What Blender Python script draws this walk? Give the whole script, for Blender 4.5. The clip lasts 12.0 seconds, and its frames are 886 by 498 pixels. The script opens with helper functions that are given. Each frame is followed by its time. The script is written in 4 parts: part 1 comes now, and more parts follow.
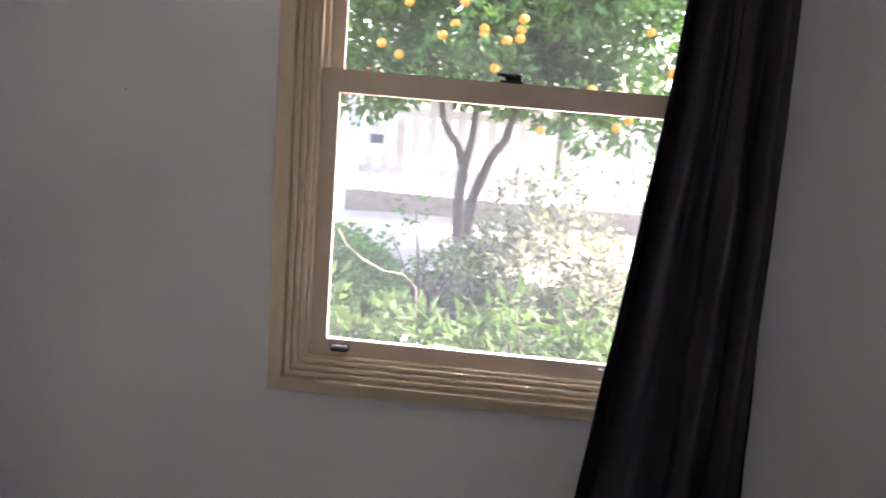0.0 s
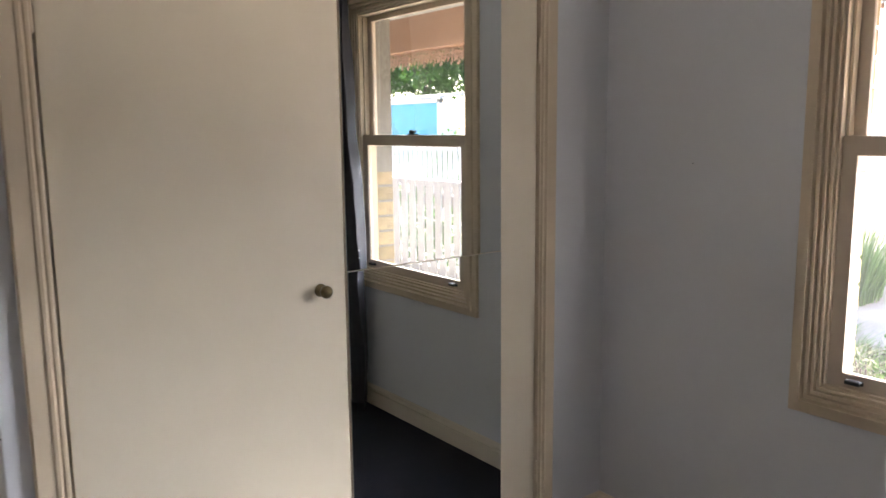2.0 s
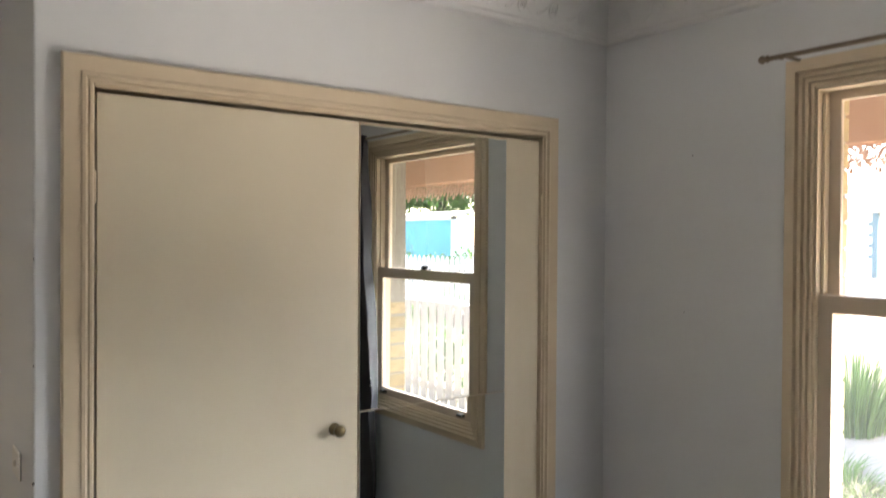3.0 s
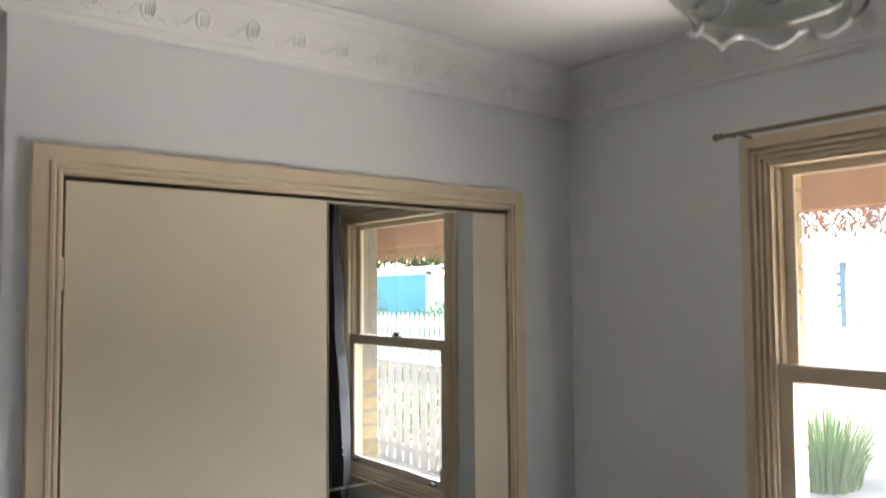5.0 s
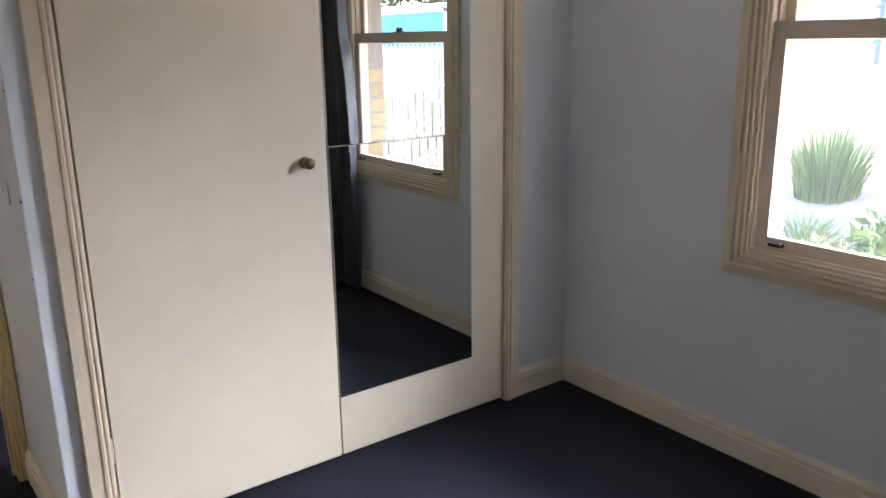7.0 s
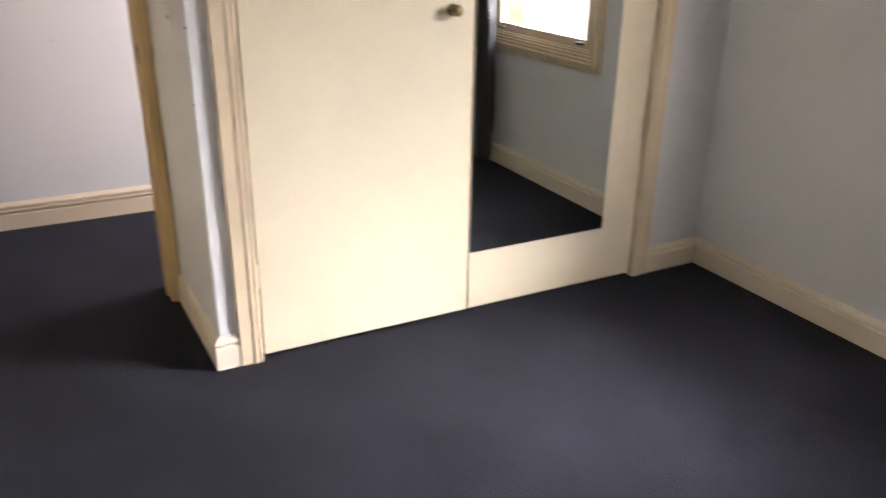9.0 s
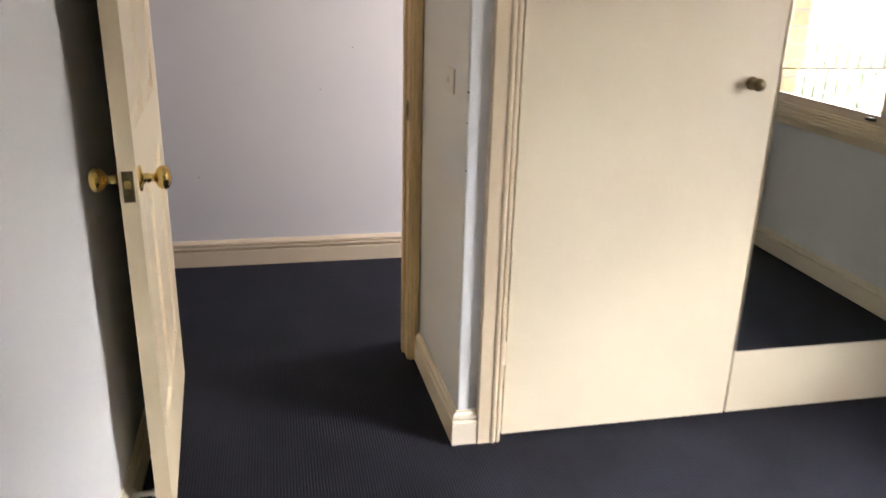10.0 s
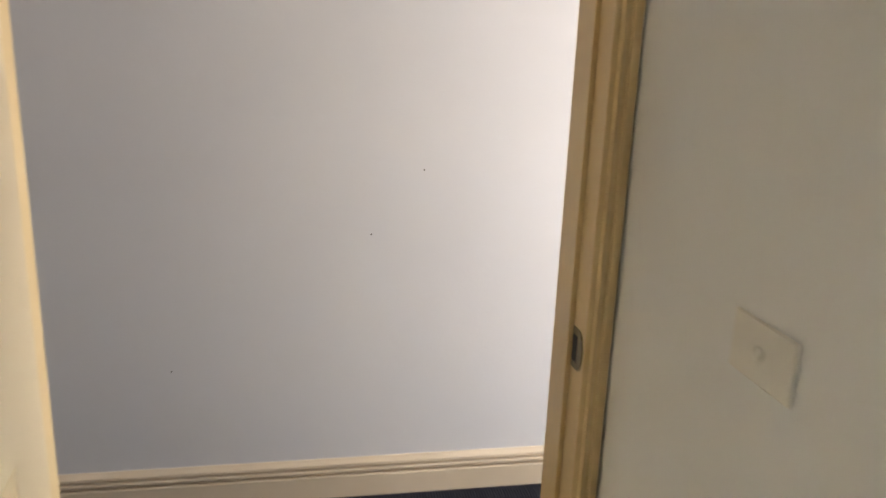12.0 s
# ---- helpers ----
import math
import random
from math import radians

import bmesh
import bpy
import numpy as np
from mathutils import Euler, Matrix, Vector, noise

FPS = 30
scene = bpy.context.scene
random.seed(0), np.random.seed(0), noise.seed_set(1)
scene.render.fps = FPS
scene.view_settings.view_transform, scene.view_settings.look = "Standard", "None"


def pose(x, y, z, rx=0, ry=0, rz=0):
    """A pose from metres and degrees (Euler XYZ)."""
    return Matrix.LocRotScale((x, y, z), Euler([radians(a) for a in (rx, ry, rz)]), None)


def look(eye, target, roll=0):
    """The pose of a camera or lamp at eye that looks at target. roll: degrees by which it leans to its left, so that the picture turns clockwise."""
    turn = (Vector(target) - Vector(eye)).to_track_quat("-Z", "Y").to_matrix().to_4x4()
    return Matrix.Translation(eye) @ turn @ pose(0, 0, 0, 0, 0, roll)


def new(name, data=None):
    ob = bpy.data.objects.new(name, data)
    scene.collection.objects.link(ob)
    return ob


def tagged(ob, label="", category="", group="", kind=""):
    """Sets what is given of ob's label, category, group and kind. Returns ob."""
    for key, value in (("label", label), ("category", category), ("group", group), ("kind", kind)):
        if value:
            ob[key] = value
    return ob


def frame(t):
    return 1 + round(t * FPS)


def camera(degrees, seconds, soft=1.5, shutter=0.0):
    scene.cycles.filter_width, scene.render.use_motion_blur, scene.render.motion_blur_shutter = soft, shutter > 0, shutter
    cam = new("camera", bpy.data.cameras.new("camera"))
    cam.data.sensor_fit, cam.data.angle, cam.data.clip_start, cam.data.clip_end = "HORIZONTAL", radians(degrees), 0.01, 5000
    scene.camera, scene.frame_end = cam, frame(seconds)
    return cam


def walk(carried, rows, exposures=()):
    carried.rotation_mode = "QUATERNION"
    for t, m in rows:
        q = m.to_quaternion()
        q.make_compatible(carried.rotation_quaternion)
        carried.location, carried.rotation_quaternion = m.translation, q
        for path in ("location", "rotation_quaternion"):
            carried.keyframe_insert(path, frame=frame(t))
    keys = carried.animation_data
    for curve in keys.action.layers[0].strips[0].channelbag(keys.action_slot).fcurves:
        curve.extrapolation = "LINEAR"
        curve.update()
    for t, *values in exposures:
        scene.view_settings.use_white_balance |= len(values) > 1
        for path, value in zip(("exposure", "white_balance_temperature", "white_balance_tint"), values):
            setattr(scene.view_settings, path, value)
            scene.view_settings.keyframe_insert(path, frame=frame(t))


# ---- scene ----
cam = camera(59.1, 12.0, 1.5, 0.35)

PATH = [
    (0, (1.276, -1.923, 1.498), (1.19, 0.032, 1.085), 4.8),
    (0.5, (1.497, -1.993, 1.5), (0.989, -0.1, 1.103), 3.7),
    (1, (1.68, -2.058, 1.531), (0.652, -0.383, 1.159), 1.6),
    (1.5, (1.869, -2.154, 1.523), (0.421, -0.819, 1.178), -0.2),
    (2, (1.946, -2.268, 1.547), (0.379, -1.063, 1.24), -0.6),
    (2.5, (2.042, -2.336, 1.611), (0.433, -1.168, 1.394), 0.3),
    (3, (2.111, -2.373, 1.673), (0.506, -1.18, 1.65), 0.4),
    (3.2, (2.134, -2.384, 1.719), (0.537, -1.18, 1.759), 0.3),
    (4.8, (2.15, -2.384, 1.783), (0.594, -1.138, 1.945), -0.4),
    (5, (2.158, -2.376, 1.745), (0.593, -1.135, 1.857), -0.4),
    (5.5, (2.181, -2.338, 1.635), (0.596, -1.119, 1.58), -0.6),
    (6, (2.228, -2.352, 1.567), (0.647, -1.149, 1.333), -0.8),
    (6.5, (2.257, -2.36, 1.501), (0.688, -1.18, 1.12), -1.1),
    (7, (2.277, -2.359, 1.469), (0.728, -1.204, 0.952), -0.8),
    (8.8, (2.281, -2.401, 1.362), (0.697, -1.465, 0.579), 0.9),
    (9, (2.275, -2.432, 1.346), (0.641, -1.572, 0.576), 0.9),
    (9.5, (2.201, -2.495, 1.372), (0.429, -1.935, 0.634), 1.0),
    (10, (2.015, -2.539, 1.374), (0.175, -2.136, 0.701), 1.5),
    (10.5, (1.676, -2.535, 1.395), (-0.203, -2.192, 0.802), 2.1),
    (11, (1.337, -2.566, 1.402), (-0.559, -2.228, 0.862), 2.4),
    (11.5, (0.995, -2.588, 1.42), (-0.9, -2.217, 0.899), 2.3),
    (12, (0.512, -2.541, 1.400), (-1.382, -2.174, 0.873), 2.2),
]
walk(cam, [(t, look(eye, target, roll)) for t, eye, target, roll in PATH],
     exposures=[(0.0, 4.55, 6600, 25), (0.5, 4.4, 6600, 25), (1.0, 3.8, 7000, 24), (1.5, 3.8, 7200, 22), (2.0, 4.38, 6850, 22), (3.0, 4.52, 7100, 16), (4.8, 4.35, 6800, 14), (5.5, 4.4, 6800, 16), (6.5, 4.45, 6250, 19), (7.0, 4.55, 6350, 21), (8.8, 5.2, 7500, 23), (9.5, 5.15, 7500, 21), (10.5, 4.9, 7400, 19), (11.0, 5.0, 7200, 17), (12.0, 5.02, 7700, 14)])

# ---- light and world ----
world = bpy.data.worlds.new("sky")
scene.world = world
world.use_nodes = True
wn = world.node_tree.nodes
sky = wn.new("ShaderNodeTexSky")
sky.sky_type = "NISHITA"
sky.sun_disc = False
sky.sun_elevation = radians(48)
sky.sun_rotation = radians(70)
sky.air_density, sky.dust_density = 1.0, 1.5
wn["Background"].inputs[1].default_value = 0.08
world.node_tree.links.new(sky.outputs[0], wn["Background"].inputs[0])

sun_data = bpy.data.lights.new("sun", "SUN")
sun_data.energy, sun_data.angle, sun_data.color = 1.3, radians(0.6), (1.0, 0.95, 0.86)
sun = new("sun", sun_data)
sun.matrix_world = look((12, 5, 14), (0, 0.6, 0))

# added area lamp, standing in for low sky light slanting in under the verandah roof
sky_lamp = bpy.data.lights.new("sky_fill_lamp", "AREA")
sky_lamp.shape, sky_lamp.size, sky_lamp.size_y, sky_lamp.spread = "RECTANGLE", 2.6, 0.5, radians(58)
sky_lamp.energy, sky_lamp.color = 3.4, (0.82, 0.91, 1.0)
sky_light = new("sky_fill_lamp", sky_lamp)
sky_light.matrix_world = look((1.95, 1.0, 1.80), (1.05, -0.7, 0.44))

# added fill lamp aimed up through the window, in place of sunlit ground's bounce
bounce_lamp = bpy.data.lights.new("bounce_fill", "AREA")
bounce_lamp.shape, bounce_lamp.size, bounce_lamp.size_y, bounce_lamp.spread = "RECTANGLE", 2.0, 0.34, radians(84)
bounce_lamp.energy, bounce_lamp.color = 1.5, (1.0, 0.97, 0.92)
bounce_fill = new("bounce_fill", bounce_lamp)
bounce_fill.matrix_world = look((1.75, 1.42, 0.08), (0.85, -0.5, 1.42))

# the day that comes in by the front opening at the end of the hall
hall_lamp = bpy.data.lights.new("hall_sky_light", "AREA")
hall_lamp.shape, hall_lamp.size, hall_lamp.size_y = "RECTANGLE", 0.72, 2.2
hall_lamp.energy, hall_lamp.color = 1.65, (0.92, 0.95, 1.0)
hall_light = new("hall_sky_light", hall_lamp)
hall_light.matrix_world = look((-1.18, 0.05, 1.16), (-1.18, -1.0, 1.16))


# ---- materials ----
def material(name, colour, rough=0.6, second=None, scale=8.0, bump=0.0, bump_scale=200.0, metal=0.0, spec=0.5, detail=4.0, stretch=(1, 1, 1), per_object=0.0, per_island=0.0, sheen=0.0, rough_var=0.0):
    """A surface with colour varied at a large and a small scale, and fine relief."""
    m = bpy.data.materials.new(name)
    m.use_nodes = True
    n, l = m.node_tree.nodes, m.node_tree.links
    b = n["Principled BSDF"]
    b.inputs["Roughness"].default_value = rough
    b.inputs["Metallic"].default_value = metal
    b.inputs["Specular IOR Level"].default_value = spec
    if sheen:
        b.inputs["Sheen Weight"].default_value = sheen
    co = n.new("ShaderNodeTexCoord")
    mp = n.new("ShaderNodeMapping")
    mp.inputs["Scale"].default_value = stretch
    l.new(co.outputs["Object"], mp.inputs["Vector"])
    big = n.new("ShaderNodeTexNoise")
    big.inputs["Scale"].default_value, big.inputs["Detail"].default_value = scale, detail
    l.new(mp.outputs[0], big.inputs["Vector"])
    ramp = n.new("ShaderNodeValToRGB")
    second = second or tuple(c * 0.88 for c in colour)
    ramp.color_ramp.elements[0].position, ramp.color_ramp.elements[1].position = 0.35, 0.68
    ramp.color_ramp.elements[0].color = (*second, 1)
    ramp.color_ramp.elements[1].color = (*colour, 1)
    l.new(big.outputs["Fac"], ramp.inputs["Fac"])
    out = ramp.outputs["Color"]
    if per_object or per_island:
        hsv = n.new("ShaderNodeHueSaturation")
        src = n.new("ShaderNodeObjectInfo").outputs["Random"] if per_object else n.new("ShaderNodeNewGeometry").outputs["Random Per Island"]
        amount = per_object or per_island
        rng = n.new("ShaderNodeMapRange")
        rng.inputs["To Min"].default_value, rng.inputs["To Max"].default_value = 1 - amount, 1 + amount
        l.new(src, rng.inputs["Value"])
        l.new(rng.outputs[0], hsv.inputs["Value"])
        l.new(out, hsv.inputs["Color"])
        out = hsv.outputs["Color"]
    l.new(out, b.inputs["Base Color"])
    if rough_var:
        rr = n.new("ShaderNodeMapRange")
        rr.inputs["To Min"].default_value, rr.inputs["To Max"].default_value = rough - rough_var, rough + rough_var
        l.new(big.outputs["Fac"], rr.inputs["Value"])
        l.new(rr.outputs[0], b.inputs["Roughness"])
    if bump:
        fine = n.new("ShaderNodeTexNoise")
        fine.inputs["Scale"].default_value, fine.inputs["Detail"].default_value = bump_scale, 3.0
        l.new(mp.outputs[0], fine.inputs["Vector"])
        bp = n.new("ShaderNodeBump")
        bp.inputs["Strength"].default_value, bp.inputs["Distance"].default_value = bump, 0.002
        l.new(fine.outputs["Fac"], bp.inputs["Height"])
        l.new(bp.outputs[0], b.inputs["Normal"])
    return m


def carpet_material():
    """Charcoal-blue cord carpet: ribs 9 mm apart that run along x, with tufts and a faint mottling."""
    m = material("cord_carpet", (0.0185, 0.0200, 0.0300), 0.95, (0.0130, 0.0140, 0.0210), 3.0, spec=0.08, sheen=0.04)
    n, l = m.node_tree.nodes, m.node_tree.links
    b = n["Principled BSDF"]
    co = n["Texture Coordinate"]
    wave = n.new("ShaderNodeTexWave")
    wave.bands_direction = "Y"
    wave.inputs["Scale"].default_value = 35.0
    wave.inputs["Distortion"].default_value = 0.6
    wave.inputs["Detail"].default_value = 2.0
    wave.inputs["Detail Scale"].default_value = 3.0
    l.new(co.outputs["Object"], wave.inputs["Vector"])
    tuft = n.new("ShaderNodeTexNoise")
    tuft.inputs["Scale"].default_value = 260.0
    l.new(co.outputs["Object"], tuft.inputs["Vector"])
    add = n.new("ShaderNodeMath")
    add.operation = "MULTIPLY_ADD"
    add.inputs[1].default_value = 0.6
    l.new(tuft.outputs["Fac"], add.inputs[0])
    l.new(wave.outputs["Fac"], add.inputs[2])
    bp = n.new("ShaderNodeBump")
    bp.inputs["Strength"].default_value, bp.inputs["Distance"].default_value = 0.45, 0.003
    l.new(add.outputs[0], bp.inputs["Height"])
    l.new(bp.outputs[0], b.inputs["Normal"])
    ramp = n["Color Ramp"]
    mix = n.new("ShaderNodeMix")
    mix.data_type, mix.blend_type = "RGBA", "MULTIPLY"
    mix.inputs["Factor"].default_value = 0.45
    l.new(ramp.outputs["Color"], mix.inputs["A"])
    l.new(wave.outputs["Color"], mix.inputs["B"])
    l.new(mix.outputs["Result"], b.inputs["Base Color"])
    return m


def glass_material(name, colour=(1, 1, 1), rough=0.0):
    m = bpy.data.materials.new(name)
    m.use_nodes = True
    b = m.node_tree.nodes["Principled BSDF"]
    b.inputs["Base Color"].default_value = (*colour, 1)
    b.inputs["Roughness"].default_value = rough
    b.inputs["Transmission Weight"].default_value = 1.0
    b.inputs["IOR"].default_value = 1.45
    return m


M_WALL = material("wall_paint", (0.725, 0.738, 0.742), 0.55, (0.695, 0.71, 0.717), 1.6, 0.12, 90, rough_var=0.06)
M_HALL = material("hall_paint", (0.71, 0.70, 0.715), 0.5, (0.68, 0.67, 0.69), 1.3, 0.15, 60, rough_var=0.06)
M_CEIL = material("ceiling_paint", (0.80, 0.80, 0.79), 0.7, (0.77, 0.77, 0.765), 2.0, 0.1, 60)
M_TRIM = material("cream_gloss_trim", (0.70, 0.58, 0.42), 0.34, (0.665, 0.545, 0.39), 5.0, 0.06, 120, rough_var=0.08)
M_DOOR = material("cream_door_paint", (0.73, 0.645, 0.49), 0.42, (0.695, 0.61, 0.455), 2.4, 0.08, 70, rough_var=0.06)
M_ENTRY = material("ochre_cream_gloss", (0.69, 0.52, 0.285), 0.36, (0.65, 0.485, 0.26), 5.0, 0.06, 120, rough_var=0.08)
M_LEAFPAINT = material("cream_leaf_paint", (0.72, 0.60, 0.41), 0.40, (0.69, 0.57, 0.385), 2.4, 0.08, 70, rough_var=0.06)
M_SASH = material("sash_paint", (0.66, 0.545, 0.42), 0.38, (0.62, 0.51, 0.39), 6.0, 0.06, 120)
M_SKIRT = material("cream_skirting_paint", (0.77, 0.69, 0.56), 0.38, (0.73, 0.65, 0.515), 4.0, 0.08, 120, rough_var=0.08)
M_HALLSKIRT = material("tan_skirting_paint", (0.70, 0.575, 0.43), 0.38, (0.66, 0.54, 0.40), 4.0, 0.08, 120, rough_var=0.08)
M_CARPET = carpet_material()
M_BRASS = material("polished_brass", (0.74, 0.52, 0.19), 0.20, (0.60, 0.41, 0.14), 25, 0.05, 400, metal=1.0, rough_var=0.1)
M_DULL = material("tarnished_brass", (0.24, 0.19, 0.10), 0.36, (0.14, 0.11, 0.06), 60, 0.1, 500, metal=1.0, rough_var=0.1)
M_BLACK = material("black_enamel", (0.018, 0.017, 0.02), 0.6, (0.012, 0.012, 0.013), 30)
M_CURTAIN = material("charcoal_curtain", (0.024, 0.022, 0.029), 0.58, (0.016, 0.015, 0.021), 10, 0.35, 700, sheen=0.03)
M_GLASS = glass_material("window_glass")


def veiled(m, amount):
    """A faint translucent film mixed into the glass, to lay a pale haze over the view."""
    n, l = m.node_tree.nodes, m.node_tree.links
    film = n.new("ShaderNodeBsdfTranslucent")
    film.inputs["Color"].default_value = (0.85, 0.87, 0.88, 1)
    patch = n.new("ShaderNodeTexNoise")
    patch.inputs["Scale"].default_value, patch.inputs["Detail"].default_value = 7.0, 5.0
    l.new(n.new("ShaderNodeTexCoord").outputs["Object"], patch.inputs["Vector"])
    amt = n.new("ShaderNodeMapRange")
    amt.inputs["To Min"].default_value, amt.inputs["To Max"].default_value = amount * 0.5, amount * 1.5
    l.new(patch.outputs["Fac"], amt.inputs["Value"])
    mix = n.new("ShaderNodeMixShader")
    l.new(amt.outputs[0], mix.inputs["Fac"])
    l.new(n["Principled BSDF"].outputs[0], mix.inputs[1])
    l.new(film.outputs[0], mix.inputs[2])
    l.new(mix.outputs[0], n["Material Output"].inputs["Surface"])


veiled(M_GLASS, 0.009)
M_MIRROR = material("silvered_mirror", (0.78, 0.83, 0.82), 0.0, (0.78, 0.83, 0.82), metal=1.0)
M_PLASTIC = material("ivory_plastic", (0.71, 0.69, 0.63), 0.35, (0.69, 0.67, 0.61), 20)
M_BRICK = material("cream_brick", (0.46, 0.345, 0.18), 0.85, (0.36, 0.265, 0.14), 30, 0.5, 180, per_object=0.14)
M_MORTAR = material("mortar", (0.32, 0.29, 0.24), 0.95, (0.25, 0.22, 0.18), 40, 0.6, 300)
M_SALMON = material("salmon_paint", (0.55, 0.34, 0.24), 0.6, (0.50, 0.30, 0.21), 4, 0.1, 90)


# ---- mesh helpers ----
def link_mesh(name, bm, mat, smooth=False):
    me = bpy.data.meshes.new(name)
    bmesh.ops.recalc_face_normals(bm, faces=bm.faces)
    bm.to_mesh(me)
    bm.free()
    if smooth:
        for p in me.polygons:
            p.use_smooth = True
    me.materials.append(mat)
    return me


def thing(name, bm, mat, label, category, group="", kind="", smooth=False):
    return tagged(new(name, link_mesh(name, bm, mat, smooth)), label, category, group, kind)


def holder(name, at, label, category, group="", kind=""):
    e = new(name)
    e.location = at
    e.empty_display_size = 0.05
    return tagged(e, label, category, group, kind)


def part(name, bm, mat, parent, label="", smooth=False, local=False):
    """One mesh under a thing. Built in world coordinates unless local is set."""
    ob = new(name, link_mesh(name, bm, mat, smooth))
    ob.parent = parent
    if not local:
        m = Matrix.Identity(4)
        p = parent
        while p:
            m = m @ p.matrix_basis.inverted()
            p = p.parent
        ob.data.transform(m)
    return tagged(ob, label)


def box(bm, x0, x1, y0, y1, z0, z1, bevel=0.0, seg=1):
    vs = [bm.verts.new((x, y, z)) for z in (z0, z1) for y in (y0, y1) for x in (x0, x1)]
    fs = [bm.faces.new([vs[i] for i in f]) for f in ((0, 1, 3, 2), (4, 6, 7, 5), (0, 4, 5, 1), (2, 3, 7, 6), (0, 2, 6, 4), (1, 5, 7, 3))]
    if bevel:
        es = {e for f in fs for e in f.edges}
        bmesh.ops.bevel(bm, geom=list(es), offset=bevel, segments=seg, affect="EDGES", profile=0.5)
    return bm


def boxes(*specs, bevel=0.0):
    bm = bmesh.new()
    for s in specs:
        box(bm, *s, bevel=bevel)
    return bm


def sweep(rings, closed_ring=False, closed_path=False):
    """A skin over rings of points of one length."""
    bm = bmesh.new()
    vr = [[bm.verts.new(p) for p in r] for r in rings]
    n, k = len(vr), len(vr[0])
    for i in range(n if closed_path else n - 1):
        a, b = vr[i], vr[(i + 1) % n]
        for j in range(k if closed_ring else k - 1):
            bm.faces.new((a[j], a[(j + 1) % k], b[(j + 1) % k], b[j]))
    if closed_ring and not closed_path:
        bm.faces.new(vr[0])
        bm.faces.new(list(reversed(vr[-1])))
    return bm


def lathe(profile, axis="z", at=(0, 0, 0), seg=24, bm=None, flip=1):
    """Turned piece: profile of (radius, height) about an axis through at."""
    bm = bm or bmesh.new()
    rows = []
    for r, h in profile:
        ring = []
        for i in range(seg):
            a = 2 * math.pi * i / seg
            c, s = r * math.cos(a), r * math.sin(a)
            p = {"z": (c, s, h * flip), "x": (h * flip, c, s), "y": (c, h * flip, s)}[axis]
            ring.append(bm.verts.new((at[0] + p[0], at[1] + p[1], at[2] + p[2])))
        rows.append(ring)
    for a, b in zip(rows, rows[1:]):
        for i in range(seg):
            bm.faces.new((a[i], a[(i + 1) % seg], b[(i + 1) % seg], b[i]))
    bm.faces.new(rows[0])
    bm.faces.new(list(reversed(rows[-1])))
    return bm


def tube(points, radius, seg=8, taper=None):
    """A round bar along points; taper gives the radius of its end."""
    pts = [Vector(p) for p in points]
    rings = []
    for i, p in enumerate(pts):
        d = (pts[min(i + 1, len(pts) - 1)] - pts[max(i - 1, 0)]).normalized()
        u = d.orthogonal().normalized()
        v = d.cross(u)
        r = radius if taper is None else radius + (taper - radius) * i / (len(pts) - 1)
        rings.append([p + (u * math.cos(2 * math.pi * k / seg) + v * math.sin(2 * math.pi * k / seg)) * r for k in range(seg)])
    return sweep(rings, closed_ring=True)


def frame_moulding(plane, base, a0, a1, z0, z1, profile, sign, open_foot=False):
    """A mitred moulding round a rectangle. profile: (inset, proud). plane 'y': the wall faces along y at y=base."""
    rings = []
    corners = [(a0, z0, 1, 0 if open_foot else 1), (a0, z1, 1, -1), (a1, z1, -1, -1), (a1, z0, -1, 0 if open_foot else 1)]
    for a, z, da, dz in corners:
        ring = []
        for d, h in profile:
            aa, zz, hh = a + da * d, z + dz * d, base + sign * h
            ring.append((aa, hh, zz) if plane == "y" else (hh, aa, zz))
        rings.append(ring)
    return sweep(rings, closed_ring=True, closed_path=not open_foot)


def run_moulding(points, profile, closed=False):
    """A moulding along a line of plan points (x, y); profile: (out to the left of the line, z). Mitred."""
    pts = [Vector(p) for p in points]
    rings = []
    for i, p in enumerate(pts):
        d0 = (p - pts[i - 1]).normalized() if i else None
        d1 = (pts[i + 1] - p).normalized() if i + 1 < len(pts) else None
        n0 = Vector((-d0.y, d0.x)) if d0 else None
        n1 = Vector((-d1.y, d1.x)) if d1 else None
        if n0 and n1:
            b = (n0 + n1).normalized()
            b = b / max(0.2, b.dot(n0))
        else:
            b = n0 or n1
        rings.append([(p.x + b.x * o, p.y + b.y * o, z) for o, z in profile])
    return sweep(rings, closed_ring=True)


# ---- the plan ----
# closet front at x = 0, window wall at y = 0, floor at z = 0
X_EAST, Y_SOUTH, CEIL = 3.10, -2.965, 2.62
X_DOORWALL, X_HALL = -0.575, -1.665
Y_SIDE = -2.041                      # closet's side, beside the entry
WIN_X0, WIN_X1, WIN_Z0, WIN_Z1 = 0.759, 1.885, 0.678, 2.246
SKEW = 0.020                         # the closet's side is out of square by this much at the entry

# floor
fl = bmesh.new()
box(fl, X_HALL - 0.15, X_EAST + 0.15, -5.2, 0.1, -0.12, 0.0)
thing("floor", fl, M_CARPET, "charcoal blue ribbed cord carpet, wall to wall", "carpet", kind="structure")

# ceiling
thing("ceiling", boxes((X_HALL - 0.15, X_EAST + 0.15, -5.2, 0.1, CEIL, CEIL + 0.1)), M_CEIL, "flat white plaster ceiling", "ceiling", kind="structure")

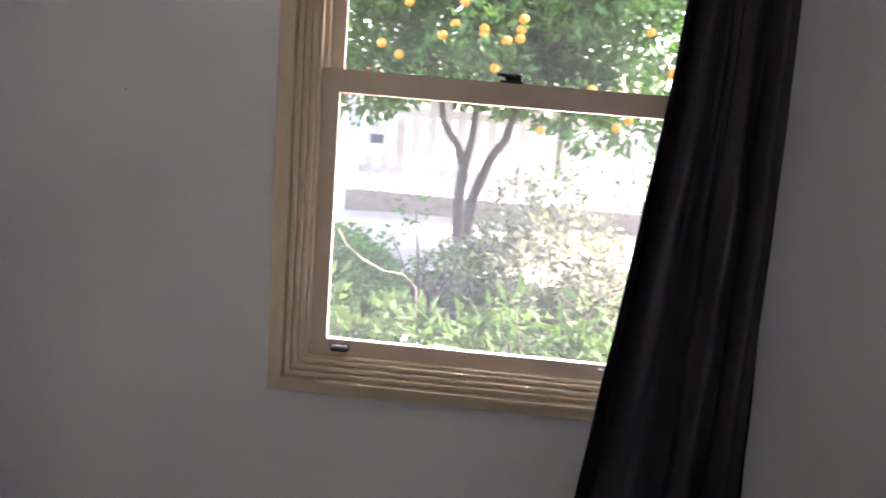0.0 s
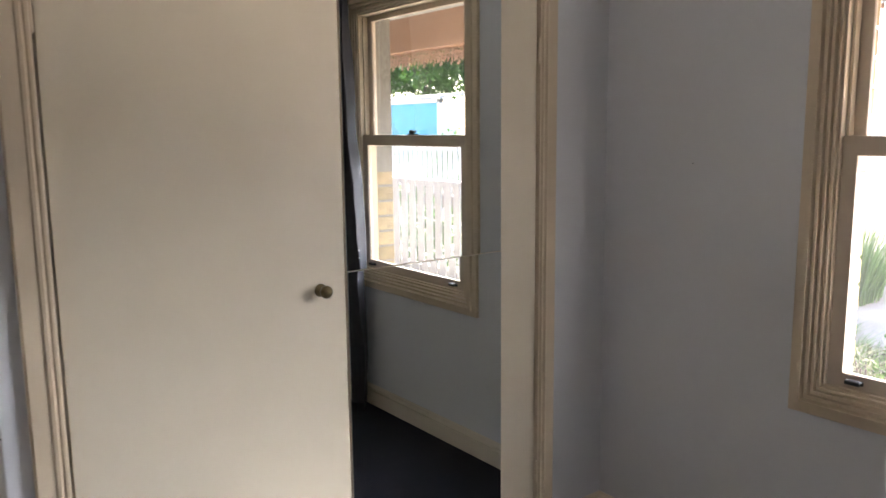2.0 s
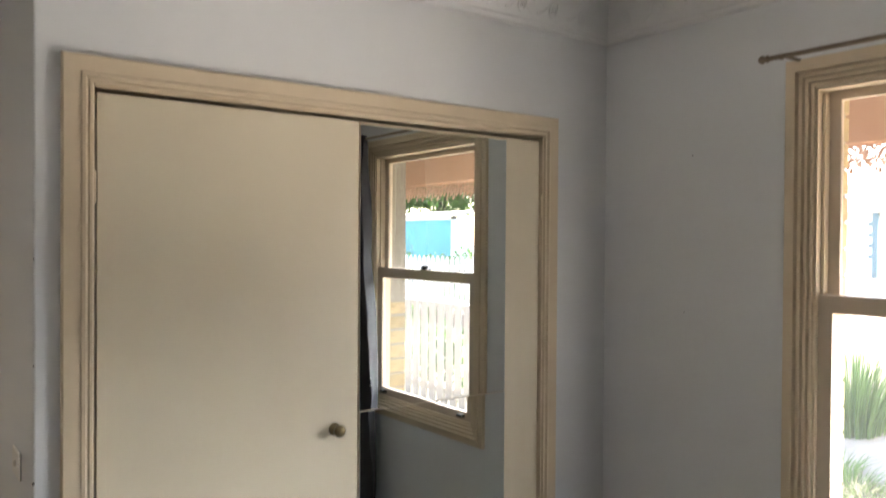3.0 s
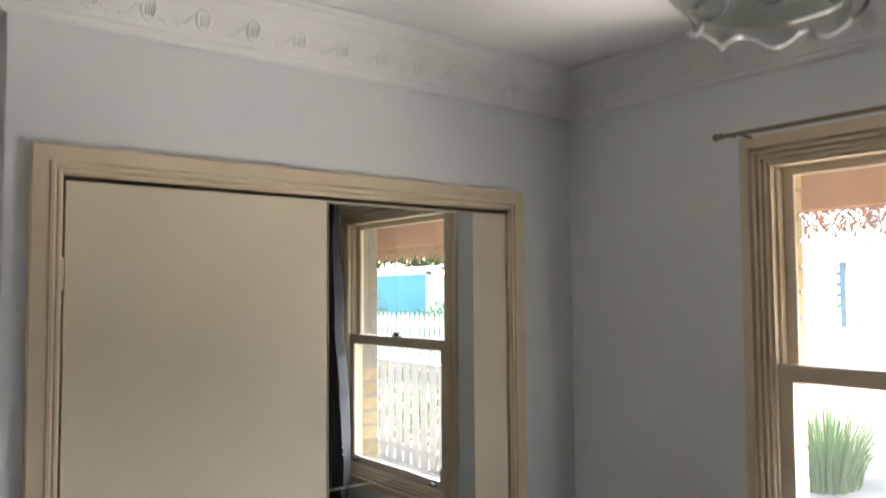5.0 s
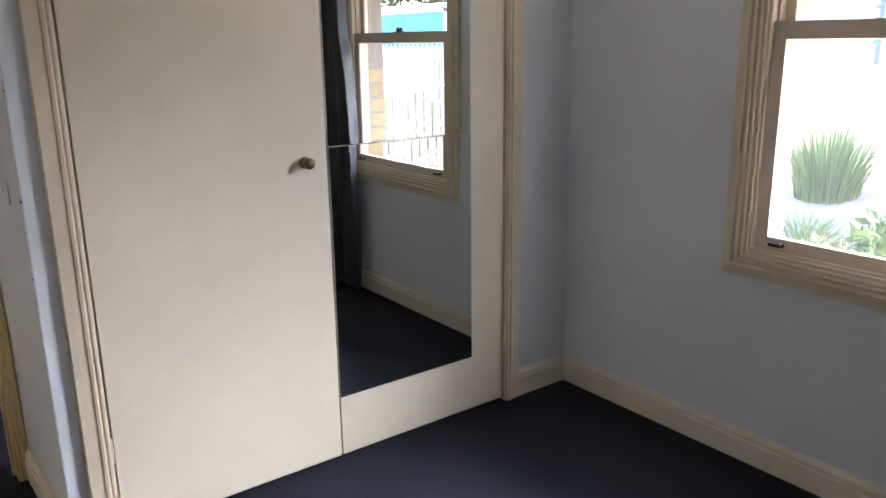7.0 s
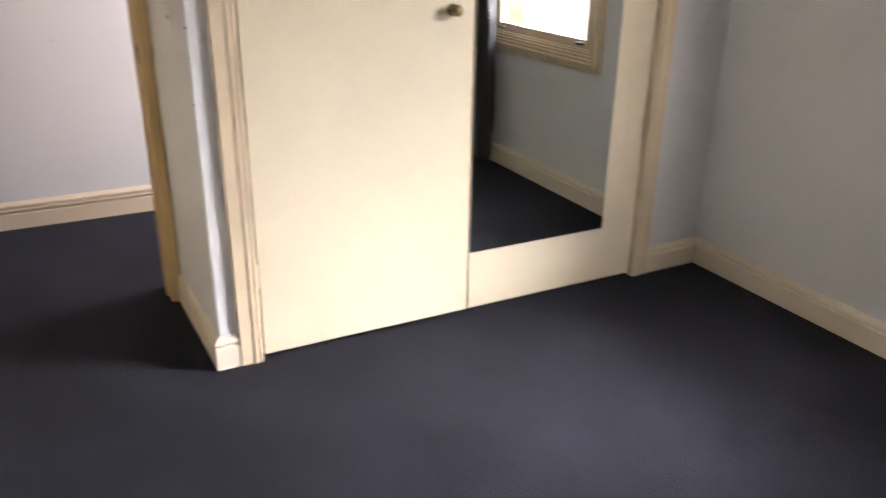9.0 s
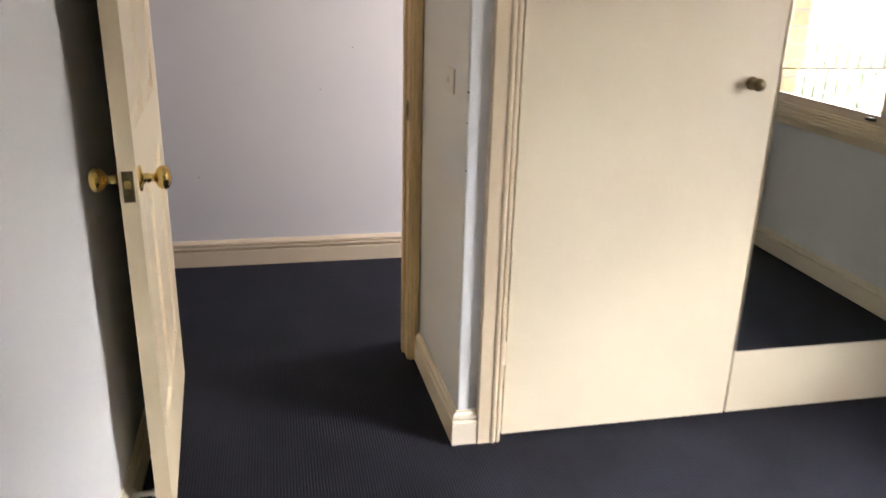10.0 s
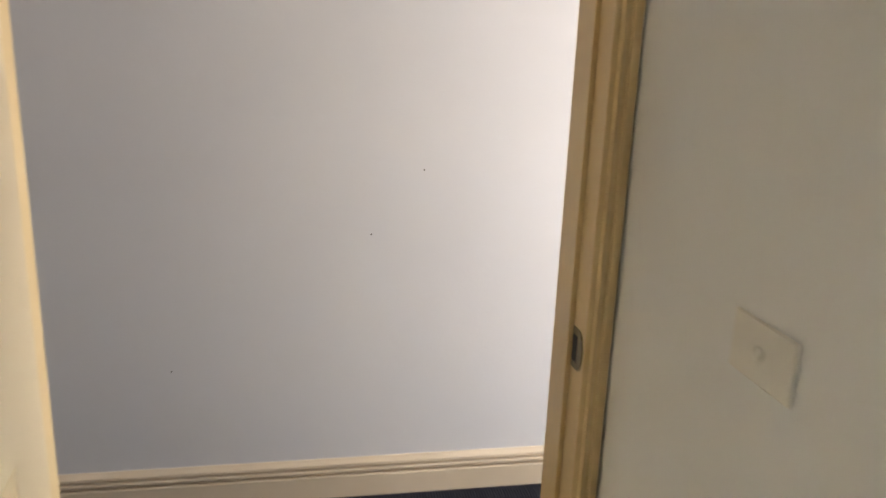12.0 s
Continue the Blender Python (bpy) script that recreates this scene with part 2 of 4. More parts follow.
# window wall: four blocks round the opening
OX0, OX1, OZ0, OZ1 = WIN_X0 + 0.085, WIN_X1 - 0.085, WIN_Z0 + 0.085, WIN_Z1 - 0.085
thing("wall_window", boxes((X_DOORWALL - 0.125, OX0, 0, 0.098, 0, CEIL), (OX1, X_EAST + 0.15, 0, 0.098, 0, CEIL), (OX0, OX1, 0, 0.098, 0, OZ0), (OX0, OX1, 0, 0.098, OZ1, CEIL)),
      M_WALL, "pale blue-grey painted plaster wall with a window", "wall", kind="structure")
thing("wall_east", boxes((X_EAST, X_EAST + 0.15, Y_SOUTH - 0.15, 0, 0, CEIL)), M_WALL, "pale blue-grey painted plaster wall", "wall", kind="structure")
thing("wall_south", boxes((X_DOORWALL - 0.125, X_EAST, Y_SOUTH - 0.15, Y_SOUTH, 0, CEIL)), M_WALL, "pale blue-grey painted plaster wall behind the open door", "wall", kind="structure")

# closet walls: front lintel and posts, side wall, back wall
CY0, CY1, CZ = -1.905, -0.358, 2.053      # opening of the closet
cw = bmesh.new()
box(cw, -0.10, 0, CY1 + 0.02, 0, 0, CEIL)
box(cw, -0.10, 0, CY0 - 0.02, CY1 + 0.02, CZ + 0.02, CEIL)
thing("wall_closet_front", cw, M_WALL, "pale blue-grey wall above the built-in closet", "wall", kind="structure")
ws = bmesh.new()
box(ws, X_DOORWALL - 0.125, 0.0, Y_SIDE, CY0 - 0.02, 0, CEIL)
for v in ws.verts:
    if v.co.x < -0.5 and v.co.y < CY0 - 0.05:
        v.co.y -= SKEW
vert = [e for e in ws.edges if abs(e.verts[0].co.x) < 1e-5 and abs(e.verts[1].co.x) < 1e-5 and abs(e.verts[0].co.y - Y_SIDE) < 1e-5 and abs(e.verts[1].co.y - Y_SIDE) < 1e-5]
bmesh.ops.bevel(ws, geom=vert, offset=0.006, segments=3, affect="EDGES", profile=0.5)
thing("wall_closet_side", ws, M_WALL, "pale painted side wall of the closet with a chipped corner", "wall", kind="structure")
thing("wall_closet_back", boxes((X_DOORWALL - 0.125, X_DOORWALL, CY0 - 0.02, 0, 0, CEIL)), M_WALL, "plain wall behind the closet", "wall", kind="structure")

# entry wall with the doorway
DY0, DY1, DZ = -2.930, -2.101, 2.06
thing("wall_entry", boxes((X_DOORWALL - 0.125, X_DOORWALL, DY1 + 0.02, Y_SIDE, 0, CEIL), (X_DOORWALL - 0.125, X_DOORWALL, Y_SOUTH, DY0 - 0.02, 0, CEIL), (X_DOORWALL - 0.125, X_DOORWALL, DY0 - 0.02, DY1 + 0.02, DZ + 0.02, CEIL)),
      M_WALL, "painted plaster wall round the entry doorway", "wall", kind="structure")

# hall
thing("wall_hall", boxes((X_HALL - 0.15, X_HALL, -5.2, 0.098, 0, CEIL)), M_HALL, "off-white painted hall wall with small scuffs", "wall", kind="structure")
thing("wall_hall_south", boxes((X_HALL, X_DOORWALL - 0.125, -5.2, -5.05, 0, CEIL)), M_HALL, "plain end wall of the hall", "wall", kind="structure")
thing("wall_hall_inner", boxes((X_DOORWALL - 0.125, X_DOORWALL, -5.05, Y_SOUTH - 0.15, 0, CEIL)), M_HALL, "plain hall wall", "wall", kind="structure")
# north end of the hall: an opening that lets the day in
thing("wall_hall_north", boxes((X_HALL, X_HALL + 0.10, 0, 0.098, 0, CEIL), (X_DOORWALL - 0.225, X_DOORWALL - 0.125, 0, 0.098, 0, CEIL), (X_HALL + 0.10, X_DOORWALL - 0.225, 0, 0.098, 2.3, CEIL)),
      M_HALL, "end wall of the hall round the front opening", "wall", kind="structure")

# ---- trim ----
SKIRT = [(0, 0), (0.017, 0), (0.017, 0.076), (0.015, 0.079), (0.006, 0.080), (0.006, 0.086), (0.015, 0.087), (0.016, 0.093), (0.013, 0.102), (0.006, 0.108), (0.004, 0.114), (0, 0.114)]
HALL_SKIRT = [(0, 0), (0.018, 0), (0.018, 0.072), (0.016, 0.075), (0.004, 0.076), (0.004, 0.083), (0.016, 0.084), (0.019, 0.090), (0.017, 0.097), (0.004, 0.098), (0.004, 0.104), (0.016, 0.105), (0.015, 0.114), (0.008, 0.122), (0.004, 0.128), (0, 0.128)]


def skirting(points, profile, name="baseboard", label="cream painted moulded skirting board", paint=M_SKIRT):
    return thing(name, run_moulding(points, profile), paint, label, "skirting board", kind="structure")


skirting([(0.0, CY1 + 0.073), (0.0, 0.0)][::-1], SKIRT)
skirting([(X_EAST, Y_SOUTH), (X_EAST, 0.0), (0.0, 0.0)], SKIRT)
skirting([(X_DOORWALL + 0.02, Y_SOUTH), (X_EAST, Y_SOUTH)], SKIRT)
skirting([(0.0, CY0 - 0.0765), (0.0, Y_SIDE), (X_DOORWALL + 0.021, Y_SIDE - SKEW * 0.8)], SKIRT)
skirting([(X_HALL, 0.0), (X_HALL, -5.05)], HALL_SKIRT, label="tan painted hall skirting board with two dark grooves", paint=M_HALLSKIRT)

# cornice: bead, step, flat frieze leaning out, top bead; with oval wreaths on the closet wall
CORNICE = [(0, 2.448), (0.010, 2.450), (0.016, 2.458), (0.017, 2.468), (0.024, 2.474), (0.026, 2.484), (0.034, 2.510), (0.050, 2.545), (0.072, 2.575), (0.092, 2.590), (0.096, 2.602), (0.110, 2.606), (0.114, CEIL - 0.001), (0, CEIL - 0.001)]
path_c = [(X_DOORWALL, Y_SOUTH), (X_EAST, Y_SOUTH), (X_EAST, 0.0), (0.0, 0.0), (0.0, Y_SIDE), (X_DOORWALL, Y_SIDE), (X_DOORWALL, Y_SOUTH + 0.0005)]
cornice = thing("cornice", run_moulding(path_c, CORNICE), M_CEIL, "white plaster cornice with a frieze of oval wreaths and swags", "cornice", kind="structure")


def wreath_mesh():
    """An oval wreath round a fluted boss, with a curling tail of beads to either side, in the plane of the frieze (u along, v up, w out)."""
    bm = bmesh.new()
    n = 24
    rows = []
    for i in range(n):
        a = 2 * math.pi * i / n
        t = 0.0048 + 0.0012 * math.cos(4 * a)
        rows.append([bm.verts.new(((0.0185 + t * math.cos(b)) * math.cos(a), (0.030 + t * math.cos(b)) * math.sin(a), 2.0 * t * math.sin(b))) for b in [k * math.pi / 3 for k in range(6)]])
    for i in range(n):
        a, b = rows[i], rows[(i + 1) % n]
        for j in range(6):
            bm.faces.new((a[j], a[(j + 1) % 6], b[(j + 1) % 6], b[j]))
    for k in (-0.007, 0.001, 0.009):
        bmesh.ops.create_uvsphere(bm, u_segments=6, v_segments=5, radius=1, matrix=Matrix.Translation((k, 0, 0)) @ Matrix.Diagonal((0.0030, 0.020, 0.009, 1)))
    for k in range(9):
        q = k / 8
        u = -0.020 - 0.052 * q
        v = 0.016 - 0.040 * math.sin(q * 1.7)
        r = 0.0042 if k < 8 else 0.0060
        bmesh.ops.create_uvsphere(bm, u_segments=6, v_segments=5, radius=1, matrix=Matrix.Translation((u, v, 0.001)) @ Matrix.Diagonal((0.0052, r, 0.0085, 1)))
    for k in range(4):
        bmesh.ops.create_uvsphere(bm, u_segments=6, v_segments=5, radius=1, matrix=Matrix.Translation((0.026 + 0.009 * k, -0.012 - 0.007 * k, 0.001)) @ Matrix.Diagonal((0.0045, 0.0034, 0.007, 1)))
    return link_mesh("wreath", bm, M_CEIL, True)


WREATH = wreath_mesh()
for i in range(14):
    y = -2.011 + 0.1525 * i
    if y > -0.08:
        break
    w = new("wreath", WREATH)
    w.parent = cornice
    w.matrix_basis = Matrix(((0, 0.40, 0.37, 0.0395), (1, 0, 0, y), (0, 0.92, -0.16, 2.5205), (0, 0, 0, 1)))
for i in range(19):
    w = new("wreath", WREATH)
    w.parent = cornice
    w.matrix_basis = Matrix(((1, 0, 0, 0.12 + 0.1525 * i), (0, -0.40, -0.37, -0.0395), (0, 0.92, -0.16, 2.5205), (0, 0, 0, 1)))

# ---- window ----
WC = [(0, 0.0), (0, 0.014), (0.003, 0.018), (0.026, 0.020), (0.029, 0.028), (0.040, 0.030), (0.043, 0.018), (0.046, 0.012), (0.049, 0.022), (0.060, 0.024), (0.062, 0.008), (0.066, 0.008), (0.068, 0.018), (0.076, 0.018), (0.078, 0.003), (0.082, 0.003), (0.084, 0.012), (0.091, 0.012), (0.093, 0.001), (0.097, 0.001), (0.099, 0.006), (0.1025, 0.005), (0.103, -0.095), (0.083, -0.095), (0.083, 0.0)]
window = holder("window_1", ((WIN_X0 + WIN_X1) / 2, 0.0, WIN_Z0), "cream painted double-hung sash window in a moulded frame", "window", kind="structure")
part("window_frame", frame_moulding("y", -0.001, WIN_X0, WIN_X1, WIN_Z0, WIN_Z1, WC, -1), M_TRIM, window)


def sash(name, x0, x1, z0, z1, y0, y1, stile, top, bottom):
    """A sash with a glazing lip on the room side."""
    bm = bmesh.new()
    outer = [(x0, z0), (x0, z1), (x1, z1), (x1, z0)]
    inner = [(x0 + stile, z0 + bottom), (x0 + stile, z1 - top), (x1 - stile, z1 - top), (x1 - stile, z0 + bottom)]
    rings = []
    for (ax, az), (bx, bz) in zip(outer, inner):
        sx, sz = (1 if bx > ax else -1), (1 if bz > az else -1)
        rings.append([(ax, y1, az), (ax, y0, az), (bx - sx * 0.0025, y0, bz - sz * 0.0025), (bx - sx * 0.001, y0 + 0.003, bz - sz * 0.001), (bx, y0 + 0.006, bz), (bx, y0 + 0.013, bz), (bx - sx * 0.014, y1, bz - sz * 0.014)])
    bm = sweep(rings, closed_ring=True, closed_path=True)
    s = part(name, bm, M_SASH, window, "cream painted sash")
    gl = part("pane", boxes((x0 + stile - 0.004, x1 - stile + 0.004, y0 + 0.008, y0 + 0.012, z0 + bottom - 0.004, z1 - top + 0.004)), M_GLASS, s, "clear window pane")
    gl.visible_shadow = False
    return s


SX0, SX1 = WIN_X0 + 0.1045, WIN_X1 - 0.1045
sash("lower_sash", SX0, SX1, 0.781, 1.512, 0.006, 0.042, 0.045, 0.057, 0.046)
sash("upper_sash", SX0, SX1, 1.466, 2.142, 0.048, 0.084, 0.045, 0.030, 0.046)
# parting beads beside the upper sash
for x in (SX0, SX1 - 0.009):
    part("parting_bead", boxes((x, x + 0.009, 0.018, 0.046, 1.514, 2.134)), M_TRIM, window)


def sash_lift(x):
    bm = bmesh.new()
    box(bm, x - 0.024, x + 0.024, -0.001, 0.006, 0.797, 0.812, 0.002)
    box(bm, x - 0.022, x + 0.022, -0.016, 0.001, 0.806, 0.813, 0.003)
    box(bm, x - 0.022, x + 0.022, -0.018, -0.012, 0.799, 0.811, 0.002)
    part("sash_lift", bm, M_BLACK, window, "small black metal sash lift")


sash_lift(0.945)
sash_lift(1.695)
LKX = 1.322
lk = bmesh.new()
box(lk, LKX - 0.028, LKX + 0.028, 0.008, 0.040, 1.512, 1.518, 0.002)
box(lk, LKX - 0.015, LKX + 0.023, 0.012, 0.030, 1.517, 1.529, 0.004)
lathe([(0.012, 1.516), (0.012, 1.532), (0.006, 1.536)], at=(LKX + 0.014, 0.024, 0), seg=14, bm=lk)
box(lk, LKX - 0.036, LKX + 0.004, 0.014, 0.024, 1.526, 1.534, 0.003)
part("sash_lock", lk, M_BLACK, window, "black metal sash lock")

# ---- curtain and rod ----
# darker than the cream trim: the rod's shade is put into its colour
M_ROD = material("shaded_tan_rod", (0.24, 0.185, 0.125), 0.45, (0.19, 0.145, 0.10), 12)
rod = holder("curtain_rod", (1.4, -0.11, 2.243), "thin tan curtain rod over the window, colour darkened for shade", "curtain rod")
rb = tube([(0.760, -0.11, 2.243), (2.08, -0.11, 2.243)], 0.0075, 12)
part("bar", rb, M_ROD, rod, smooth=True)
for x, s in ((0.760, -1), (2.08, 1)):
    part("finial", lathe([(0.007, 0), (0.011, 0.004), (0.011, 0.010), (0.007, 0.014), (0.012, 0.020), (0.013, 0.027), (0.008, 0.034), (0.002, 0.036)], "x", (x, -0.11, 2.243), 14, flip=s), M_ROD, rod, smooth=True)
for x in (0.805, 2.03):
    bk = boxes((x - 0.010, x + 0.010, -0.006, -0.0005, 2.205, 2.246), bevel=0.001)
    box(bk, x - 0.005, x + 0.005, -0.118, -0.004, 2.2405, 2.2465)
    box(bk, x - 0.005, x + 0.005, -0.121, -0.116, 2.231, 2.2465)
    part("bracket", bk, M_ROD, rod)

cur = bmesh.new()
NU, NV = 120, 44
rows = []
for j in range(NV + 1):
    v = j / NV                      # 0 at the top
    z = 2.262 - v * 2.225
    left = 1.708 - 0.145 * min(1, v * 1.2) + 0.010 * math.sin(v * 5)
    right = 1.880 + 0.128 * min(1, v * 1.3) + 0.008 * math.sin(v * 4 + 1)
    depth = 0.026 + 0.030 * min(1, v * 2.5)
    row = []
    for i in range(NU + 1):
        u = i / NU
        # few broad folds of uneven width that wander and flatten on the way down
        w = u + 0.055 * math.sin(u * 7.3 + 0.6 + 0.8 * v) + 0.03 * math.sin(v * 3.1 + u * 4)
        ph = w * 2 * math.pi * 3.6 + 0.5 * v - 2.7
        swell = 0.62 + 0.38 * math.sin(u * 5.1 + 2.2 * v + 0.7)
        x = left + (right - left) * u + 0.012 * math.sin(ph + 1.2) * swell
        y = -0.122 + depth * swell * (math.sin(ph) + 0.22 * math.sin(2 * ph + 1.1 + v * 2.5))
        y += 0.020 * noise.noise((u * 6, v * 6, 0.3)) + 0.008 * noise.noise((u * 20 + v * 5, v * 16, 3.1))
        row.append(cur.verts.new((x, min(y, -0.036), z)))
    rows.append(row)
for a, b in zip(rows, rows[1:]):
    for i in range(NU):
        cur.faces.new((a[i], a[i + 1], b[i + 1], b[i]))
curtain = thing("curtain", cur, M_CURTAIN, "dark charcoal blockout curtain drawn to one side of the window", "curtain", smooth=True)
cm = curtain.modifiers.new("cloth", "SOLIDIFY")
cm.thickness, cm.offset = 0.0025, 0.0
for z, x in ((0.905, 1.590), (0.865, 1.588)):
    part("tag", boxes((x, x + 0.010, -0.152, -0.149, z, z + 0.004)), M_PLASTIC, curtain, "tiny white thread tag")

# ---- closet ----
closet = holder("built_in_closet", (0.0, (CY0 + CY1) / 2, 0.0), "cream painted built-in closet with a plain door and a mirrored door", "closet")
CC = [(0, 0.0), (0, 0.016), (0.004, 0.020), (0.042, 0.020), (0.046, 0.024), (0.053, 0.025), (0.057, 0.020), (0.060, 0.018), (0.064, 0.022), (0.070, 0.022), (0.073, 0.014), (0.076, 0.013), (0.076, -0.10), (0.056, -0.10), (0.056, 0.0)]
part("architrave", frame_moulding("x", 0.0005, CY0 - 0.076, CY1 + 0.076, 0.0, CZ + 0.076, CC, 1, True), M_TRIM, closet, "cream moulded architrave")
SPLIT = -1.130
ld = part("door", boxes((-0.032, 0.003, CY0 + 0.008, SPLIT - 0.004, 0.014, CZ - 0.013), bevel=0.0015), M_DOOR, closet, "plain flush cream door")


def ajar(bm, low, high):
    """The mirrored door is warped: it leans off its frame towards the free edge, by low degrees at the foot and high at the head."""
    for v in bm.verts:
        v.co.x += (CY1 - v.co.y) * math.tan(radians(low + (high - low) * v.co.z / CZ))
    return bm


rd = part("door", ajar(boxes((-0.032, 0.002, SPLIT + 0.003, CY1 - 0.007, 0.014, CZ - 0.013), bevel=0.0015), -0.05, -0.55), M_DOOR, closet, "cream door faced with two mirror panes")
kb = lathe([(0.019, 0.0), (0.019, 0.003), (0.010, 0.006), (0.008, 0.016), (0.010, 0.022), (0.0165, 0.027), (0.0185, 0.034), (0.0175, 0.041), (0.012, 0.046), (0.004, 0.048)], "x", (0.003, -1.216, 1.093), 28)
part("door_knob", kb, M_DULL, ld, "small tarnished brass knob", smooth=True)
part("mirror", ajar(boxes((0.0025, 0.0065, SPLIT + 0.005, -0.529, 0.239, 1.1335), bevel=0.0006), -0.20, -0.20), M_MIRROR, rd, "frameless mirror pane")
part("mirror", ajar(boxes((0.0025, 0.0065, SPLIT + 0.005, -0.529, 1.1355, 2.031), bevel=0.0006), -0.48, -0.48), M_MIRROR, rd, "frameless mirror pane")
for y, d, zs in ((CY1 - 0.001, rd, (1.80, 0.30)), (CY0 + 0.001, ld, (1.80, 0.30))):
    for z in zs:
        h = bmesh.new()
        for k in range(3):
            lathe([(0.005, z - 0.038 + k * 0.0262), (0.005, z - 0.038 + k * 0.0262 + 0.0245)], at=(0.0075, y, 0), seg=12, bm=h)
        lathe([(0.003, z - 0.042), (0.003, z + 0.043)], at=(0.0075, y, 0), seg=8, bm=h)
        part("hinge", h, M_TRIM, d, "painted butt hinge")

# ---- entry doorway and door ----
doorway = holder("door_frame", (X_DOORWALL, (DY0 + DY1) / 2, 0), "cream door frame and architraves of the entry", "door frame", kind="structure")
part("jamb", boxes((X_DOORWALL - 0.127, X_DOORWALL + 0.002, DY1, DY1 + 0.02, 0, DZ), (X_DOORWALL - 0.127, X_DOORWALL + 0.002, DY0 - 0.02, DY0, 0, DZ), (X_DOORWALL - 0.127, X_DOORWALL + 0.002, DY0 - 0.02, DY1 + 0.02, DZ, DZ + 0.02)), M_ENTRY, doorway)
part("stop", boxes((X_DOORWALL - 0.075, X_DOORWALL - 0.042, DY1 - 0.009, DY1, 0, DZ - 0.012), (X_DOORWALL - 0.075, X_DOORWALL - 0.042, DY0, DY0 + 0.012, 0, DZ - 0.012), (X_DOORWALL - 0.075, X_DOORWALL - 0.042, DY0, DY1, DZ - 0.012, DZ), bevel=0.001), M_ENTRY, doorway)
AC = [(0, 0.0), (0, 0.014), (0.003, 0.017), (0.014, 0.018), (0.017, 0.023), (0.024, 0.023), (0.027, 0.017), (0.036, 0.017), (0.039, 0.021), (0.045, 0.021), (0.048, 0.013), (0.060, 0.012), (0.060, 0.0)]
AC_ROOM = [(d * 0.71, h) for d, h in AC]
part("architrave", frame_moulding("x", X_DOORWALL + 0.0015, DY0 - 0.028, DY1 + 0.0420, 0, DZ + 0.0426, AC_ROOM, 1, True), M_ENTRY, doorway)
part("architrave", frame_moulding("x", X_DOORWALL - 0.1255, DY0 - 0.060, DY1 + 0.060, 0, DZ + 0.060, AC, -1, True), M_ENTRY, doorway)
lip = bmesh.new()
half = [(X_DOORWALL - 0.014 + 0.021 * math.cos(a), 0.922 + 0.034 * math.sin(a)) for a in [-math.pi / 2 + k * math.pi / 14 for k in range(15)]]
half = [(X_DOORWALL - 0.038, 0.888), *half, (X_DOORWALL - 0.038, 0.956)]
sides = [[lip.verts.new((x, y - 0.05 * max(0.0, x - X_DOORWALL + 0.008), z)) for x, z in half] for y in (DY1 + 0.001, DY1 - 0.0018)]
lip.faces.new(sides[0])
lip.faces.new(list(reversed(sides[1])))
for k in range(len(half)):
    j = (k + 1) % len(half)
    lip.faces.new((sides[0][k], sides[1][k], sides[1][j], sides[0][j]))
part("strike_plate", lip, M_DULL, doorway, "tarnished brass strike plate with a rounded lip")
part("latch_hole", boxes((X_DOORWALL - 0.036, X_DOORWALL - 0.016, DY1 - 0.0028, DY1 - 0.001, 0.900, 0.944)), M_BLACK, doorway)

# the leaf stands open against the south wall; its own axes: u from the hinge, w towards the room
DOOR = pose(-0.566, -2.934, 0.0, 0, 0, 3.8)
DW, DT, DH = 0.835, 0.038, 2.035
leaf = tagged(new("entry_door"), "cream moulded panel door standing open against the wall", "door")
leaf.matrix_basis = DOOR


def panel_door_mesh():
    """Six-panel moulded leaf: both faces carry sunk panels with a raised field."""
    bm = bmesh.new()
    us = [(0.140, 0.395), (0.505, 0.760)]
    zs = [(0.235, 0.870), (1.020, 1.560), (1.670, 1.900)]
    ug = sorted({0.0, DW, *[u for p in us for u in p]})
    zg = sorted({0.008, DH, *[z for p in zs for z in p]})
    for w, s in ((0.0, -1), (DT, 1)):
        grid = [[bm.verts.new((u, w, z)) for u in ug] for z in zg]
        for a in range(len(zg) - 1):
            for b in range(len(ug) - 1):
                if (ug[b], ug[b + 1]) in us and (zg[a], zg[a + 1]) in zs:
                    last = [grid[a][b], grid[a][b + 1], grid[a + 1][b + 1], grid[a + 1][b]]
                    u0, u1, z0, z1 = ug[b], ug[b + 1], zg[a], zg[a + 1]
                    for d, h in ((0.004, -0.001), (0.007, -0.006), (0.014, -0.013), (0.022, -0.0145), (0.027, -0.013), (0.048, -0.004), (0.055, -0.0035)):
                        ring = [bm.verts.new(p) for p in ((u0 + d, w + s * h, z0 + d), (u1 - d, w + s * h, z0 + d), (u1 - d, w + s * h, z1 - d), (u0 + d, w + s * h, z1 - d))]
                        for k in range(4):
                            bm.faces.new((last[k], last[(k + 1) % 4], ring[(k + 1) % 4], ring[k]))
                        last = ring
                    bm.faces.new(last)
                else:
                    bm.faces.new((grid[a][b], grid[a][b + 1], grid[a + 1][b + 1], grid[a + 1][b]))
    for z in (0.008, DH):
        bm.faces.new([bm.verts.new(p) for p in ((0, 0, z), (DW, 0, z), (DW, DT, z), (0, DT, z))])
    for u in (0, DW):
        bm.faces.new([bm.verts.new(p) for p in ((u, 0, 0.008), (u, DT, 0.008), (u, DT, DH), (u, 0, DH))])
    bmesh.ops.remove_doubles(bm, verts=bm.verts, dist=0.0001)
    return bm


